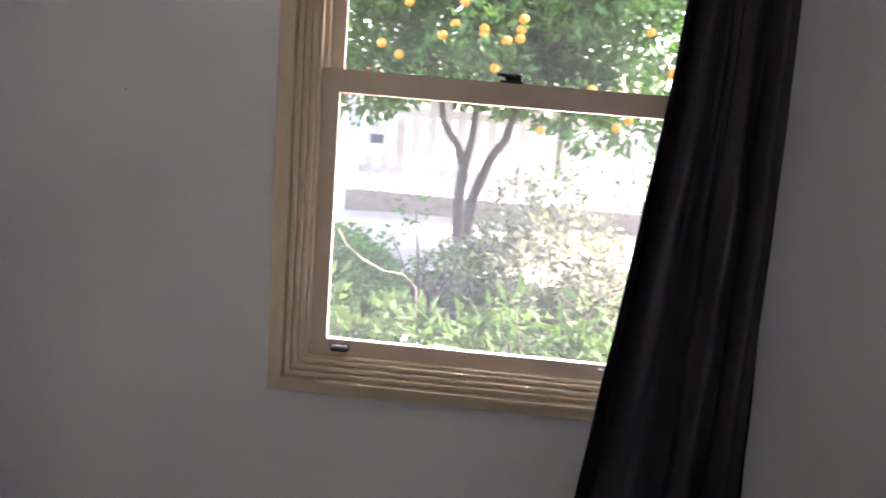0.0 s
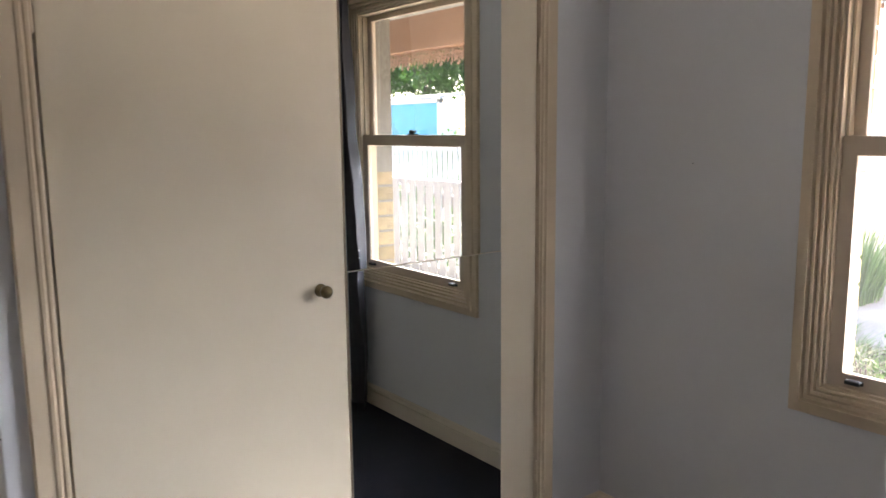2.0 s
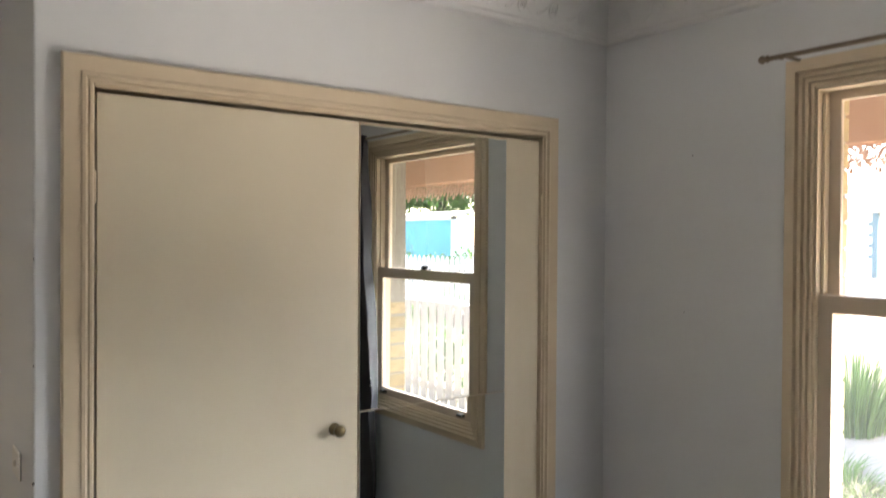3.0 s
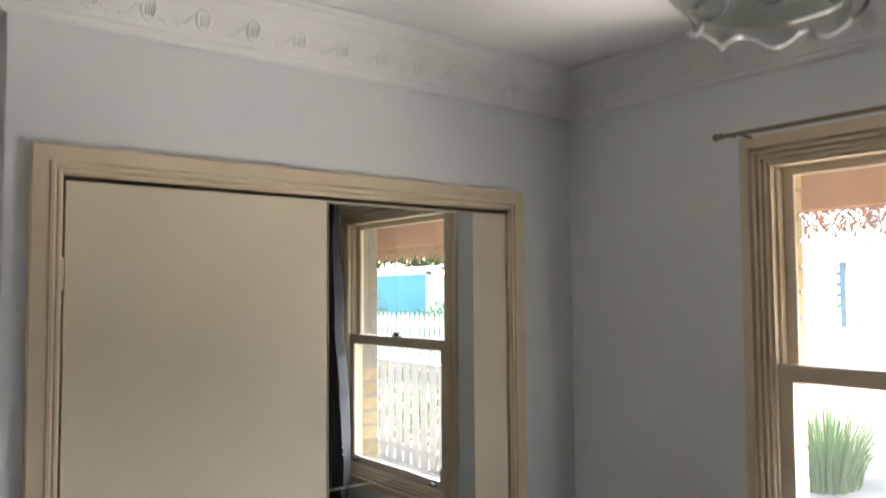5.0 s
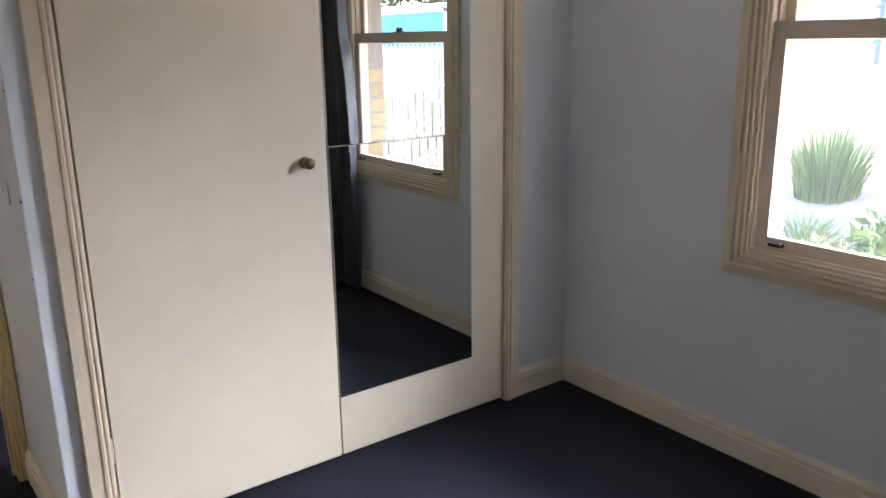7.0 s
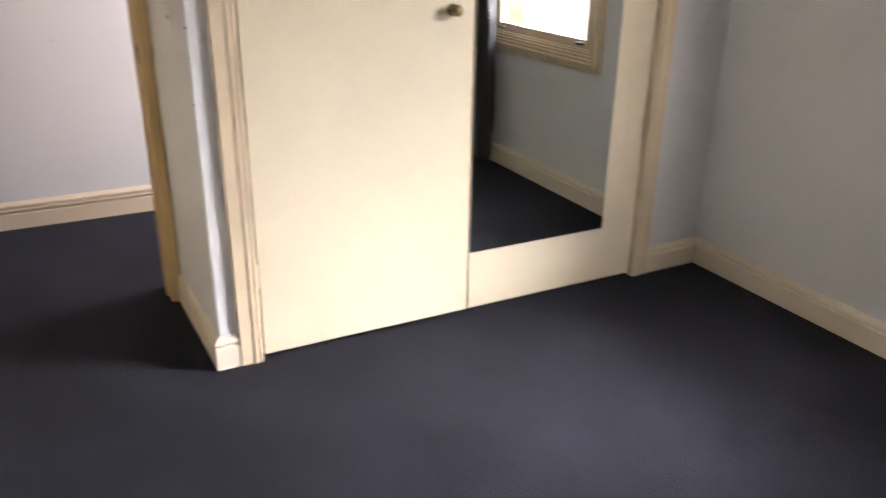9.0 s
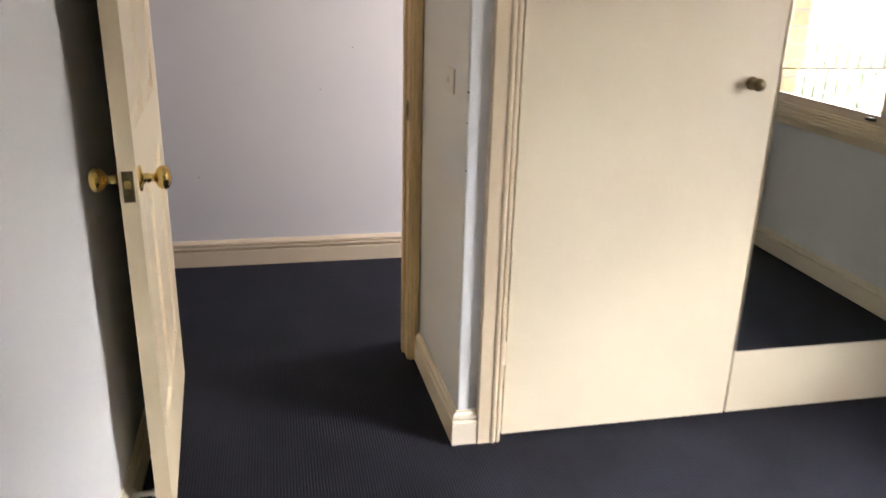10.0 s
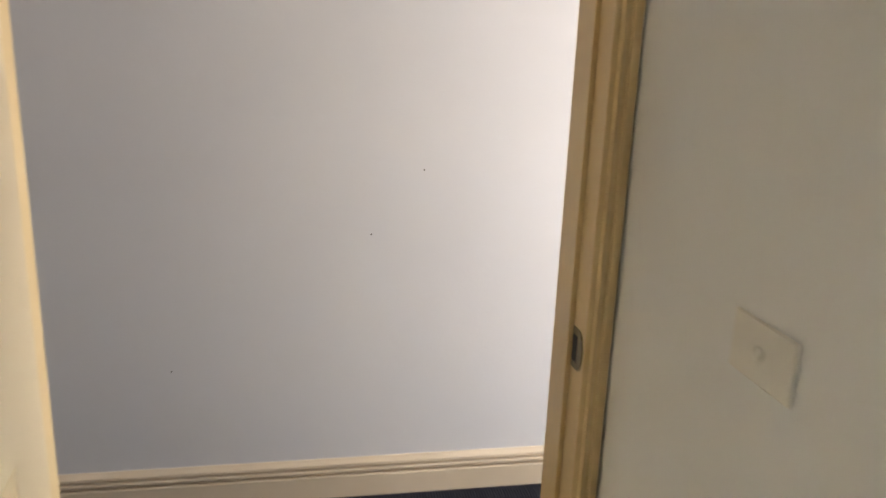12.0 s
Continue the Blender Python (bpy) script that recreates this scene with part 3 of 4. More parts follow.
part("leaf", panel_door_mesh(), M_LEAFPAINT, leaf, local=True)
KZ, KU = 0.917, DW - 0.055
for s, w in ((1, DT), (-1, 0.0)):
    pr = [(0.030, 0.0), (0.030, 0.003), (0.026, 0.006), (0.013, 0.008), (0.010, 0.014), (0.012, 0.018), (0.009, 0.022), (0.009, 0.030), (0.013, 0.034), (0.021, 0.038), (0.0265, 0.046), (0.0275, 0.054), (0.024, 0.062), (0.014, 0.067), (0.003, 0.068)]
    part("door_knob", lathe(pr, "y", (KU, w, KZ), 32, flip=s), M_BRASS, leaf, "round polished brass knob on a rose", smooth=True, local=True)
part("latch_plate", boxes((DW - 0.001, DW + 0.0015, 0.007, 0.031, KZ - 0.040, KZ + 0.030), bevel=0.0005), M_DULL, leaf, "tarnished latch plate", local=True)
part("latch_bolt", boxes((DW, DW + 0.009, 0.012, 0.026, KZ - 0.010, KZ + 0.010), bevel=0.003), M_BRASS, leaf, local=True)
for z in (0.20, 1.02, 1.84):
    h = bmesh.new()
    for k in range(3):
        lathe([(0.006, z - 0.045 + k * 0.031), (0.006, z - 0.045 + k * 0.031 + 0.029)], at=(-0.003, -0.004, 0), seg=12, bm=h)
    part("hinge", h, M_DULL, leaf, "butt hinge", local=True)
# door stop on the skirting board
ds = lathe([(0.016, 0), (0.016, 0.004), (0.008, 0.007), (0.007, 0.046), (0.010, 0.048), (0.010, 0.060), (0.003, 0.062)], "y", (0.185, Y_SOUTH + 0.0155, 0.062), 16)
thing("door_stop", ds, M_PLASTIC, "white door stop on the skirting board", "door stop", smooth=True)

# ---- switch ----
SW_Y = Y_SIDE - SKEW * 0.197 / 0.70 + 0.001
sw = holder("light_switch", (-0.197, SW_Y, 1.080), "ivory plastic single light switch on the wall", "light switch")
part("plate", boxes((-0.195 - 0.058, -0.195 + 0.058, SW_Y - 0.0055, SW_Y - 0.0003, 1.080 - 0.036, 1.080 + 0.036), bevel=0.0025), M_PLASTIC, sw)
part("toggle", lathe([(0.009, 0.0), (0.009, 0.002), (0.006, 0.006), (0.002, 0.007)], "y", (-0.197, SW_Y - 0.005, 1.080), 16, flip=-1), M_PLASTIC, sw, smooth=True)

# ---- pendant lamp: frosted bowl with a frilled clear rim ----
LX, LY, LZ = 1.548, -1.243, 2.164
lamp = holder("pendant_lamp", (LX, LY, CEIL), "frosted glass pendant lamp with a frilled clear rim", "ceiling lamp")
part("ceiling_rose", lathe([(0.050, CEIL - 0.0005), (0.050, CEIL - 0.012), (0.030, CEIL - 0.028), (0.010, CEIL - 0.036)], at=(LX, LY, 0), seg=28), M_BRASS, lamp, "brass ceiling rose", smooth=True)
part("stem", lathe([(0.006, CEIL - 0.03), (0.006, LZ + 0.20)], at=(LX, LY, 0), seg=12), M_BRASS, lamp)
part("gallery", lathe([(0.012, LZ + 0.225), (0.040, LZ + 0.215), (0.058, LZ + 0.200), (0.060, LZ + 0.180), (0.055, LZ + 0.178)], at=(LX, LY, 0), seg=28), M_BRASS, lamp, "brass shade holder", smooth=True)
M_FROST = glass_material("frosted_glass", (0.94, 0.97, 0.94), 0.40)
M_FROST.node_tree.nodes["Principled BSDF"].inputs["Transmission Weight"].default_value = 0.30
M_CLEAR = glass_material("milky_glass", (0.97, 0.99, 0.98), 0.14)
M_CLEAR.node_tree.nodes["Principled BSDF"].inputs["Transmission Weight"].default_value = 0.75
sh = []
for r, z, fr in ((0.055, 0.195, 0), (0.080, 0.190, 0), (0.125, 0.170, 0), (0.158, 0.135, 0), (0.170, 0.098, 0), (0.163, 0.066, 0), (0.143, 0.042, 0), (0.120, 0.030, 0), (0.113, 0.024, 0)):
    sh.append([(LX + r * math.cos(2 * math.pi * k / 64), LY + r * math.sin(2 * math.pi * k / 64), LZ + z) for k in range(64)])
bm = bmesh.new()
vr = [[bm.verts.new(p) for p in r] for r in sh]
for a, b in zip(vr, vr[1:]):
    for k in range(64):
        bm.faces.new((a[k], a[(k + 1) % 64], b[(k + 1) % 64], b[k]))
shade = part("shade", bm, M_FROST, lamp, "frosted glass bowl", smooth=True)
so = shade.modifiers.new("glass", "SOLIDIFY")
so.thickness = 0.003
bm = bmesh.new()
vr = []
for r, z, fr in ((0.113, 0.024, 0), (0.110, 0.016, 0.12), (0.112, 0.008, 0.45), (0.118, 0.002, 0.9), (0.126, -0.001, 1.1)):
    ring = []
    for k in range(96):
        a = 2 * math.pi * k / 96
        wv = math.sin(8 * a)
        ring.append(bm.verts.new((LX + (r + 0.011 * fr * wv) * math.cos(a), LY + (r + 0.011 * fr * wv) * math.sin(a), LZ + z + 0.013 * fr * math.sin(8 * a + 0.8))))
    vr.append(ring)
for a, b in zip(vr, vr[1:]):
    for k in range(96):
        bm.faces.new((a[k], a[(k + 1) % 96], b[(k + 1) % 96], b[k]))
rim = part("rim", bm, M_CLEAR, shade, "frilled clear glass rim", smooth=True)
so = rim.modifiers.new("glass", "SOLIDIFY")
so.thickness = 0.005

# ---- small marks on the walls ----
M_MARK = material("nail_hole", (0.10, 0.09, 0.08), 0.9)


def nail(at, axis, r=0.0022):
    s = {"y": -1, "x": 1}[axis]
    b = lathe([(r, 0.0), (r, 0.0012), (r * 0.5, 0.002)], axis, at, 8, flip=s)
    thing("nail", b, M_MARK, "small dark nail head in the painted wall", "nail", "nails in the walls")


nail((0.405, -0.0002, 1.980), "y")
nail((0.375, -0.0002, 1.42), "y", 0.0018)
for y, z in ((-2.182, 1.029), (-2.331, 0.841), (-2.901, 0.438)):
    nail((X_HALL + 0.0002, y, z), "x", 0.0025)

# ---- outside: the house's own brick skin, verandah ----
B0, B1 = 0.102, 0.212                # brick skin
BX0, BX1 = 0.845, 1.797              # its opening
brick_wall = thing("wall_brick_skin", boxes((X_DOORWALL - 0.125, BX0 - 0.232, B0, B1, -0.3, 2.75), (BX1 + 0.232, 12.0, B0, B1, -0.3, 2.75), (BX0 - 0.232, BX1 + 0.232, B0, B1, -0.3, 0.622), (BX0 - 0.232, BX1 + 0.232, B0, B1, 2.256, 2.75),
                    (BX0 - 0.232, BX0 - 0.003, B0 + 0.003, B1 - 0.003, 0.622, 2.256), (BX1 + 0.003, BX1 + 0.232, B0 + 0.003, B1 - 0.003, 0.622, 2.256)), M_MORTAR, "cream brick outer wall of the house", "brick wall", kind="structure")
long_brick = link_mesh("brick", box(bmesh.new(), 0, 0.230, 0, B1 - B0, 0, 0.076, 0.003), M_BRICK)
half_brick = link_mesh("brick", box(bmesh.new(), 0, 0.112, 0, B1 - B0, 0, 0.076, 0.003), M_BRICK)
for k in range(19):
    z = 0.627 + 0.086 * k
    for x, way in ((BX1, 1), (BX0 - 0.230, -1)):
        if k % 2:
            spots = [(long_brick, x)]
        else:
            spots = [(half_brick, x), (half_brick, x + 0.118)]
        for me, bx in spots:
            b = new("brick", me)
            b.parent = brick_wall
            b.location = (bx + 0.0004 * k, B0 + 0.0008 * ((k * 7) % 3 - 1), z)
sill = sweep([[(x, 0.088, 0.760), (x, 0.088, 0.720), (x, 0.262, 0.660), (x, 0.262, 0.690)] for x in (BX0 + 0.001, BX1 - 0.001)], closed_ring=True)
part("window_sill", sill, M_SASH, window, "sloping painted outer sill")

VY, VZ = 1.13, 2.105                 # verandah edge: foot of the beam
verandah = holder("verandah", (1.5, VY, VZ), "salmon painted verandah beam and roof with a cast lace fringe", "verandah", kind="structure")
part("beam", boxes((-2.6, 9.0, VY - 0.03, VY + 0.05, VZ, VZ + 0.245), bevel=0.004), M_SALMON, verandah)
M_ZINC = material("roof_sheet", (0.50, 0.50, 0.48), 0.5, (0.42, 0.42, 0.40), 6, metal=0.3)
rs = []
for k in range(0, 480):
    x = -2.7 + k * 0.0247
    w = 0.009 * math.sin(k * 2 * math.pi / 3.1)
    rs.append([(x, B1 + 0.002, 2.74 + w), (x, VY + 0.14, 2.375 + w)])
part("roof", sweep(rs), M_ZINC, verandah, "corrugated roof sheet")


def lace_mesh():
    """One length of cast lace: a top bar, small scrolls, and clusters of leaves that hang to an uneven foot."""
    W = 0.205
    pick = random.Random(21)
    bm = bmesh.new()
    box(bm, 0, W, -0.005, 0.005, -0.008, 0.0)

    def leaf_drop(u, v, a, b, turn):
        bmesh.ops.create_uvsphere(bm, u_segments=6, v_segments=4, radius=1, matrix=Matrix.Translation((u, 0, v)) @ Matrix.Rotation(turn, 4, "Y") @ Matrix.Diagonal((a, 0.004, b, 1)))

    def scroll(cx, cz, r, a0, a1, n=10, th=0.0032):
        prev = None
        for i in range(n + 1):
            a = a0 + (a1 - a0) * i / n
            c, q = math.cos(a), math.sin(a)
            cur_ring = [bm.verts.new((cx + (r + d) * c, w, cz + (r + d) * q)) for d, w in ((-th, -0.004), (th, -0.004), (th, 0.004), (-th, 0.004))]
            if prev:
                for k in range(4):
                    bm.faces.new((prev[k], prev[(k + 1) % 4], cur_ring[(k + 1) % 4], cur_ring[k]))
            prev = cur_ring
    for k in range(5):
        cx = W * (k + 0.5) / 5
        low = -0.092 - 0.022 * (k % 2) - 0.006 * pick.random()
        scroll(cx - 0.008, -0.026, 0.015, 0.6, 5.2)
        scroll(cx + 0.009, -0.056, 0.014, -2.2, 2.6)
        scroll(cx - 0.006, -0.078, 0.011, 0.2, 4.6)
        for j in range(13):
            v = -0.012 + (low + 0.012) * j / 12
            leaf_drop(cx + pick.uniform(-0.017, 0.017), v, pick.uniform(0.004, 0.008), pick.uniform(0.007, 0.012), pick.uniform(-1.2, 1.2))
        leaf_drop(cx, low, 0.007, 0.013, 0.0)
    return link_mesh("lace", bm, M_SALMON)


LACE = lace_mesh()
for k in range(44):
    o = new("lace", LACE)
    o.parent = verandah
    o.location = (-2.4 + k * 0.205 - 1.5, 0.01, 0.0)

# ---- outside: ground, planting, street ----
M_GROUND = material("pale_ground", (0.50, 0.44, 0.35), 0.95, (0.37, 0.32, 0.245), 2.5, 0.6, 40)
M_ROAD = material("street_asphalt", (0.16, 0.16, 0.165), 0.9, (0.12, 0.12, 0.125), 1.2, 0.5, 60)
M_LEAF = material("citrus_leaf", (0.075, 0.165, 0.032), 0.55, (0.050, 0.112, 0.024), 3.0, per_island=0.45)
M_LEAF2 = material("shrub_leaf", (0.095, 0.165, 0.050), 0.7, (0.065, 0.118, 0.036), 4.0, per_island=0.5)
M_GREY = material("grey_leaf", (0.27, 0.28, 0.20), 0.8, (0.17, 0.185, 0.125), 4.0, per_island=0.5)
M_MOUND = material("mound_leaf", (0.100, 0.230, 0.045), 0.6, (0.070, 0.165, 0.034), 4.0, per_island=0.35)
M_TWIG = material("dry_twig", (0.40, 0.36, 0.29), 0.8, (0.30, 0.27, 0.21), 30)
M_BLADE = material("grass_blade", (0.20, 0.30, 0.11), 0.6, (0.15, 0.24, 0.085), 5.0, per_island=0.4)
M_BARK = material("bark", (0.115, 0.085, 0.065), 0.9, (0.06, 0.045, 0.035), 14, 0.9, 60, stretch=(1, 1, 0.25))
M_ORANGE = material("orange_peel", (0.78, 0.31, 0.013), 0.5, (0.70, 0.25, 0.010), 12, 0.3, 160)
M_FENCE = material("white_fence_paint", (0.62, 0.61, 0.58), 0.6, (0.50, 0.48, 0.45), 7, 0.2, 120, per_object=0.05)
M_PLINTH = material("plinth_brick", (0.31, 0.26, 0.21), 0.9, (0.22, 0.185, 0.15), 16, 0.5, 90)



def let_light_through(m, amount):
    """Thin leaves: part of the light passes through the blade and leaves it yellower."""
    n, l = m.node_tree.nodes, m.node_tree.links
    b = n["Principled BSDF"]
    colour = b.inputs["Base Color"].links[0].from_socket
    tint = n.new("ShaderNodeMix")
    tint.data_type, tint.blend_type = "RGBA", "MULTIPLY"
    tint.inputs["Factor"].default_value = 1.0
    tint.inputs["B"].default_value = (1.25, 1.25, 0.85, 1)
    l.new(colour, tint.inputs["A"])
    thin = n.new("ShaderNodeBsdfTranslucent")
    l.new(tint.outputs["Result"], thin.inputs["Color"])
    mix = n.new("ShaderNodeMixShader")
    mix.inputs["Fac"].default_value = amount
    l.new(b.outputs[0], mix.inputs[1])
    l.new(thin.outputs[0], mix.inputs[2])
    l.new(mix.outputs[0], n["Material Output"].inputs["Surface"])


for leafy in (M_LEAF, M_LEAF2, M_GREY, M_MOUND, M_BLADE):
    let_light_through(leafy, 0.40)

PROFILE = [(0.213, -0.15), (3.0, -0.05), (4.3, 0.17), (5.3, 0.28), (6.5, 0.42), (8.0, 0.50), (400.0, 0.50)]


def ground_z(y):
    for (ya, za), (yb, zb) in zip(PROFILE, PROFILE[1:]):
        if y <= yb:
            return za + (zb - za) * (y - ya) / (yb - ya)
    return PROFILE[-1][1]


ys = [0.213 + 0.25 * k for k in range(32)] + [8.5, 12, 18, 30, 60, 150, 400]
xs = [-400, -120, -40, -15] + [-10 + 0.5 * k for k in range(51)] + [20, 40, 120, 400]
gb = bmesh.new()
gr = [[gb.verts.new((x, y, ground_z(y) + (0.03 * noise.noise((x * 0.9, y * 0.9, 0)) if 0.4 < y < 8 else 0))) for x in xs] for y in ys]
for a, b in zip(gr, gr[1:]):
    for i in range(len(xs) - 1):
        gb.faces.new((a[i], a[i + 1], b[i + 1], b[i]))
thing("ground", gb, M_GROUND, "pale dry front garden ground with gravel", "ground", kind="structure", smooth=True)
rb = bmesh.new()
box(rb, -300, 300, 11.0, 19.5, 0.40, 0.508)
thing("road", rb, M_ROAD, "grey asphalt street beyond the garden", "road", kind="structure")

rnd = random.Random(7)


def leaf_into(bm, p, d, length, width, up=Vector((0, 0, 1))):
    """A folded leaf of four faces from p along d."""
    d = d.normalized()
    s = d.cross(up)
    if s.length < 0.05:
        s = d.cross(Vector((1, 0, 0)))
    s.normalize()
    n = s.cross(d)
    a = bm.verts.new(p)
    m1 = bm.verts.new(p + d * length * 0.5 + n * length * 0.05)
    tip = bm.verts.new(p + d * length - n * length * 0.08)
    l = bm.verts.new(p + d * length * 0.45 + s * width * 0.5 + n * width * 0.22)
    r = bm.verts.new(p + d * length * 0.45 - s * width * 0.5 + n * width * 0.22)
    for f in ((a, l, m1), (l, tip, m1), (a, m1, r), (m1, tip, r)):
        bm.faces.new(f)


def rand_dir():
    v = Vector((rnd.gauss(0, 1), rnd.gauss(0, 1), rnd.gauss(0, 1)))
    return v.normalized()


def clump_crown(blobs, per_m2, length, width, hang=-0.25):
    """Leaves on the skins of many overlapping clumps; each clump is a ragged shell."""
    bm = bmesh.new()
    for c, r in blobs:
        c = Vector(c)
        for _ in range(int(per_m2 * 4 * math.pi * r * r)):
            d = rand_dir()
            q = c + Vector((d.x, d.y, d.z * 0.85)) * r * (0.55 + 0.5 * rnd.random())
            v = (d + rand_dir() * 0.9 + Vector((0, 0, hang)))
            k = 0.7 + 0.6 * rnd.random()
            leaf_into(bm, q, v, length * k, width * k, rand_dir())
    return bm


# orange tree
tree = holder("orange_tree", (1.12, 4.05, ground_z(4.05)), "orange tree with dark green leaves and ripe fruit", "tree")
tz = ground_z(4.05) - 0.05
part("trunk", tube([(1.13, 4.05, tz), (1.12, 4.04, 0.35), (1.10, 4.03, 0.62), (1.12, 4.02, 0.92)], 0.050, 12, 0.042), M_BARK, tree, smooth=True)
for pts, r in (([(1.12, 4.02, 0.88), (1.06, 4.0, 1.05), (0.94, 3.98, 1.22), (0.90, 3.97, 1.45), (0.72, 3.9, 1.9)], 0.034),
               ([(1.12, 4.02, 0.88), (1.16, 4.05, 1.10), (1.18, 4.08, 1.40), (1.15, 4.1, 1.9), (1.2, 4.15, 2.4)], 0.034),
               ([(1.20, 4.25, 0.60), (1.30, 4.22, 0.92), (1.42, 4.20, 1.12), (1.50, 4.2, 1.42), (1.75, 4.2, 1.9), (2.0, 4.2, 2.2)], 0.043)):
    part("limb", tube(pts, r, 10, r * 0.45), M_BARK, tree, smooth=True)
part("trunk", tube([(1.17, 4.28, tz), (1.18, 4.27, 0.35), (1.20, 4.25, 0.62)], 0.047, 12, 0.044), M_BARK, tree, smooth=True)
blobs = []
for _ in range(120):
    a, h = rnd.uniform(0, 2 * math.pi), rnd.random()
    rr = 1.35 * math.sqrt(rnd.random())
    z = 1.43 + 1.85 * h * (1 - 0.25 * (rr / 1.35) ** 2)
    blobs.append(((1.40 + rr * 1.08 * math.cos(a), 4.15 + rr * 0.8 * math.sin(a), z), rnd.uniform(0.20, 0.36)))
for c in ((1.95, 3.55, 1.25), (2.25, 3.6, 1.32), (2.6, 3.7, 1.30), (0.25, 3.9, 1.72), (0.45, 3.6, 1.62), (1.75, 3.4, 1.42), (0.9, 3.4, 1.60), (1.3, 3.3, 1.65)):
    blobs.append((c, 0.20))
part("crown", clump_crown(blobs, 210, 0.085, 0.044), M_LEAF, tree, "glossy dark green leaves")
fruit = link_mesh("orange", lathe([(0.004, -0.036), (0.022, -0.030), (0.034, -0.014), (0.037, 0.002), (0.032, 0.020), (0.018, 0.033), (0.004, 0.036)], seg=14), M_ORANGE, True)
spots = [(1.20, 2.96, 1.84), (1.02, 3.03, 1.86), (1.06, 3.21, 2.01), (1.34, 2.95, 1.78), (1.42, 3.0, 1.80), (1.16, 3.15, 1.44), (1.02, 3.2, 1.45), (1.08, 3.15, 1.50), (0.55, 3.2, 1.72), (0.66, 3.25, 1.66), (1.95, 3.35, 1.44), (2.12, 3.36, 1.30), (2.2, 3.4, 1.36), (1.62, 3.28, 1.25), (2.45, 3.5, 1.40)]
for _ in range(26):
    a = rnd.uniform(math.pi, 2 * math.pi)
    spots.append((1.40 + 1.35 * math.cos(a), 4.1 + 1.05 * math.sin(a), rnd.uniform(1.5, 2.7)))
for p in spots:
    o = new("orange", fruit)
    o.parent = tree
    o.location = Vector(p) - tree.location
    o.rotation_euler = (rnd.random(), rnd.random(), rnd.random())
    o.scale = (0.82, 0.82, 0.82)


def shrub(name, blobs, mat, label, per, length, width, stems):
    c = blobs[0][0]
    h = holder(name, (c[0], c[1], ground_z(c[1])), label, "shrub")
    for k in range(stems):
        b = blobs[k % len(blobs)]
        part("stem", tube([(c[0] + rnd.uniform(-0.08, 0.08), c[1] + rnd.uniform(-0.05, 0.05), ground_z(c[1]) - 0.05), ((c[0] + b[0][0]) / 2, (c[1] + b[0][1]) / 2, b[0][2] * 0.55), b[0]], 0.012, 6, 0.004), M_BARK, h, smooth=True)
    part("foliage", clump_crown(blobs, per, length, width, 0.15), mat, h)
    return h


def heap(cx, cy, rx, ry, z0, z1, n, r):
    out = []
    for _ in range(n):
        a, q = rnd.uniform(0, 2 * math.pi), math.sqrt(rnd.random())
        z = z0 + (z1 - z0) * (1 - q * q * 0.8) * rnd.uniform(0.35, 1.0)
        out.append(((cx + rx * q * math.cos(a), cy + ry * q * math.sin(a), z), r * rnd.uniform(0.7, 1.25)))
    return out


shrub("grey_shrub", heap(1.75, 3.15, 0.78, 0.35, 0.0, 0.90, 48, 0.16), M_GREY, "silvery grey-leaved flowering shrub in the garden bed", 260, 0.055, 0.028, 8)
shrub("rose_bush", heap(0.98, 3.0, 0.34, 0.28, 0.05, 0.92, 15, 0.11), M_LEAF2, "thin leafy rose bush with reddish shoots", 150, 0.05, 0.03, 7)
shrub("round_shrub", heap(0.40, 3.05, 0.46, 0.40, -0.02, 0.50, 44, 0.15), M_MOUND, "low rounded green shrub beside the path", 620, 0.042, 0.024, 4)
bedb = bmesh.new()
bed_rows = []
for k in range(15):
    y = 1.75 + 0.135 * k
    bed_rows.append([bedb.verts.new((-0.1 + 0.2 * i + 0.08 * math.sin(k * 1.7), y + 0.05 * math.sin(i * 1.3), ground_z(y) + 0.05 + 0.02 * noise.noise((i * 0.7, k * 0.8, 2)))) for i in range(20)])
for a, b in zip(bed_rows, bed_rows[1:]):
    for i in range(19):
        bedb.faces.new((a[i], a[i + 1], b[i + 1], b[i]))
M_MULCH = material("dark_mulch", (0.075, 0.055, 0.040), 0.95, (0.045, 0.033, 0.024), 20, 0.9, 60)
thing("garden_bed", bedb, M_MULCH, "dark mulched garden bed below the window", "garden bed", kind="structure", smooth=True)
cover = bmesh.new()
for _ in range(5200):
    y = rnd.uniform(1.75, 3.6)
    q = Vector((rnd.uniform(-0.1, 3.4), y, ground_z(y) + 0.05 + abs(rnd.gauss(0, 0.05))))
    leaf_into(cover, q, rand_dir() + Vector((0, 0, 0.7)), rnd.uniform(0.04, 0.09), rnd.uniform(0.015, 0.03), rand_dir())
thing("groundcover", cover, M_LEAF2, "low leafy groundcover over the bed", "groundcover", kind="stuff")
for k in range(20):
    x = 0.22 + 0.105 * k + rnd.uniform(-0.04, 0.04)
    shrub("bed_plant", heap(x, 1.95 + rnd.uniform(-0.25, 0.25), 0.16, 0.16, 0.0, 0.40 + 0.14 * rnd.random(), 7, 0.10), M_LEAF2, "leafy garden plant in the bed below the window", 110, 0.105, 0.036, 4)
for x, y, hh in ((0.30, 1.75, 0.52), (0.12, 2.05, 0.40), (-0.15, 2.3, 0.34), (0.02, 2.6, 0.30)):
    shrub("lavender", heap(x, y, 0.14, 0.14, 0.0, hh, 7, 0.09), M_GREY, "grey-green lavender tuft in the garden bed", 260, 0.06, 0.010, 5)
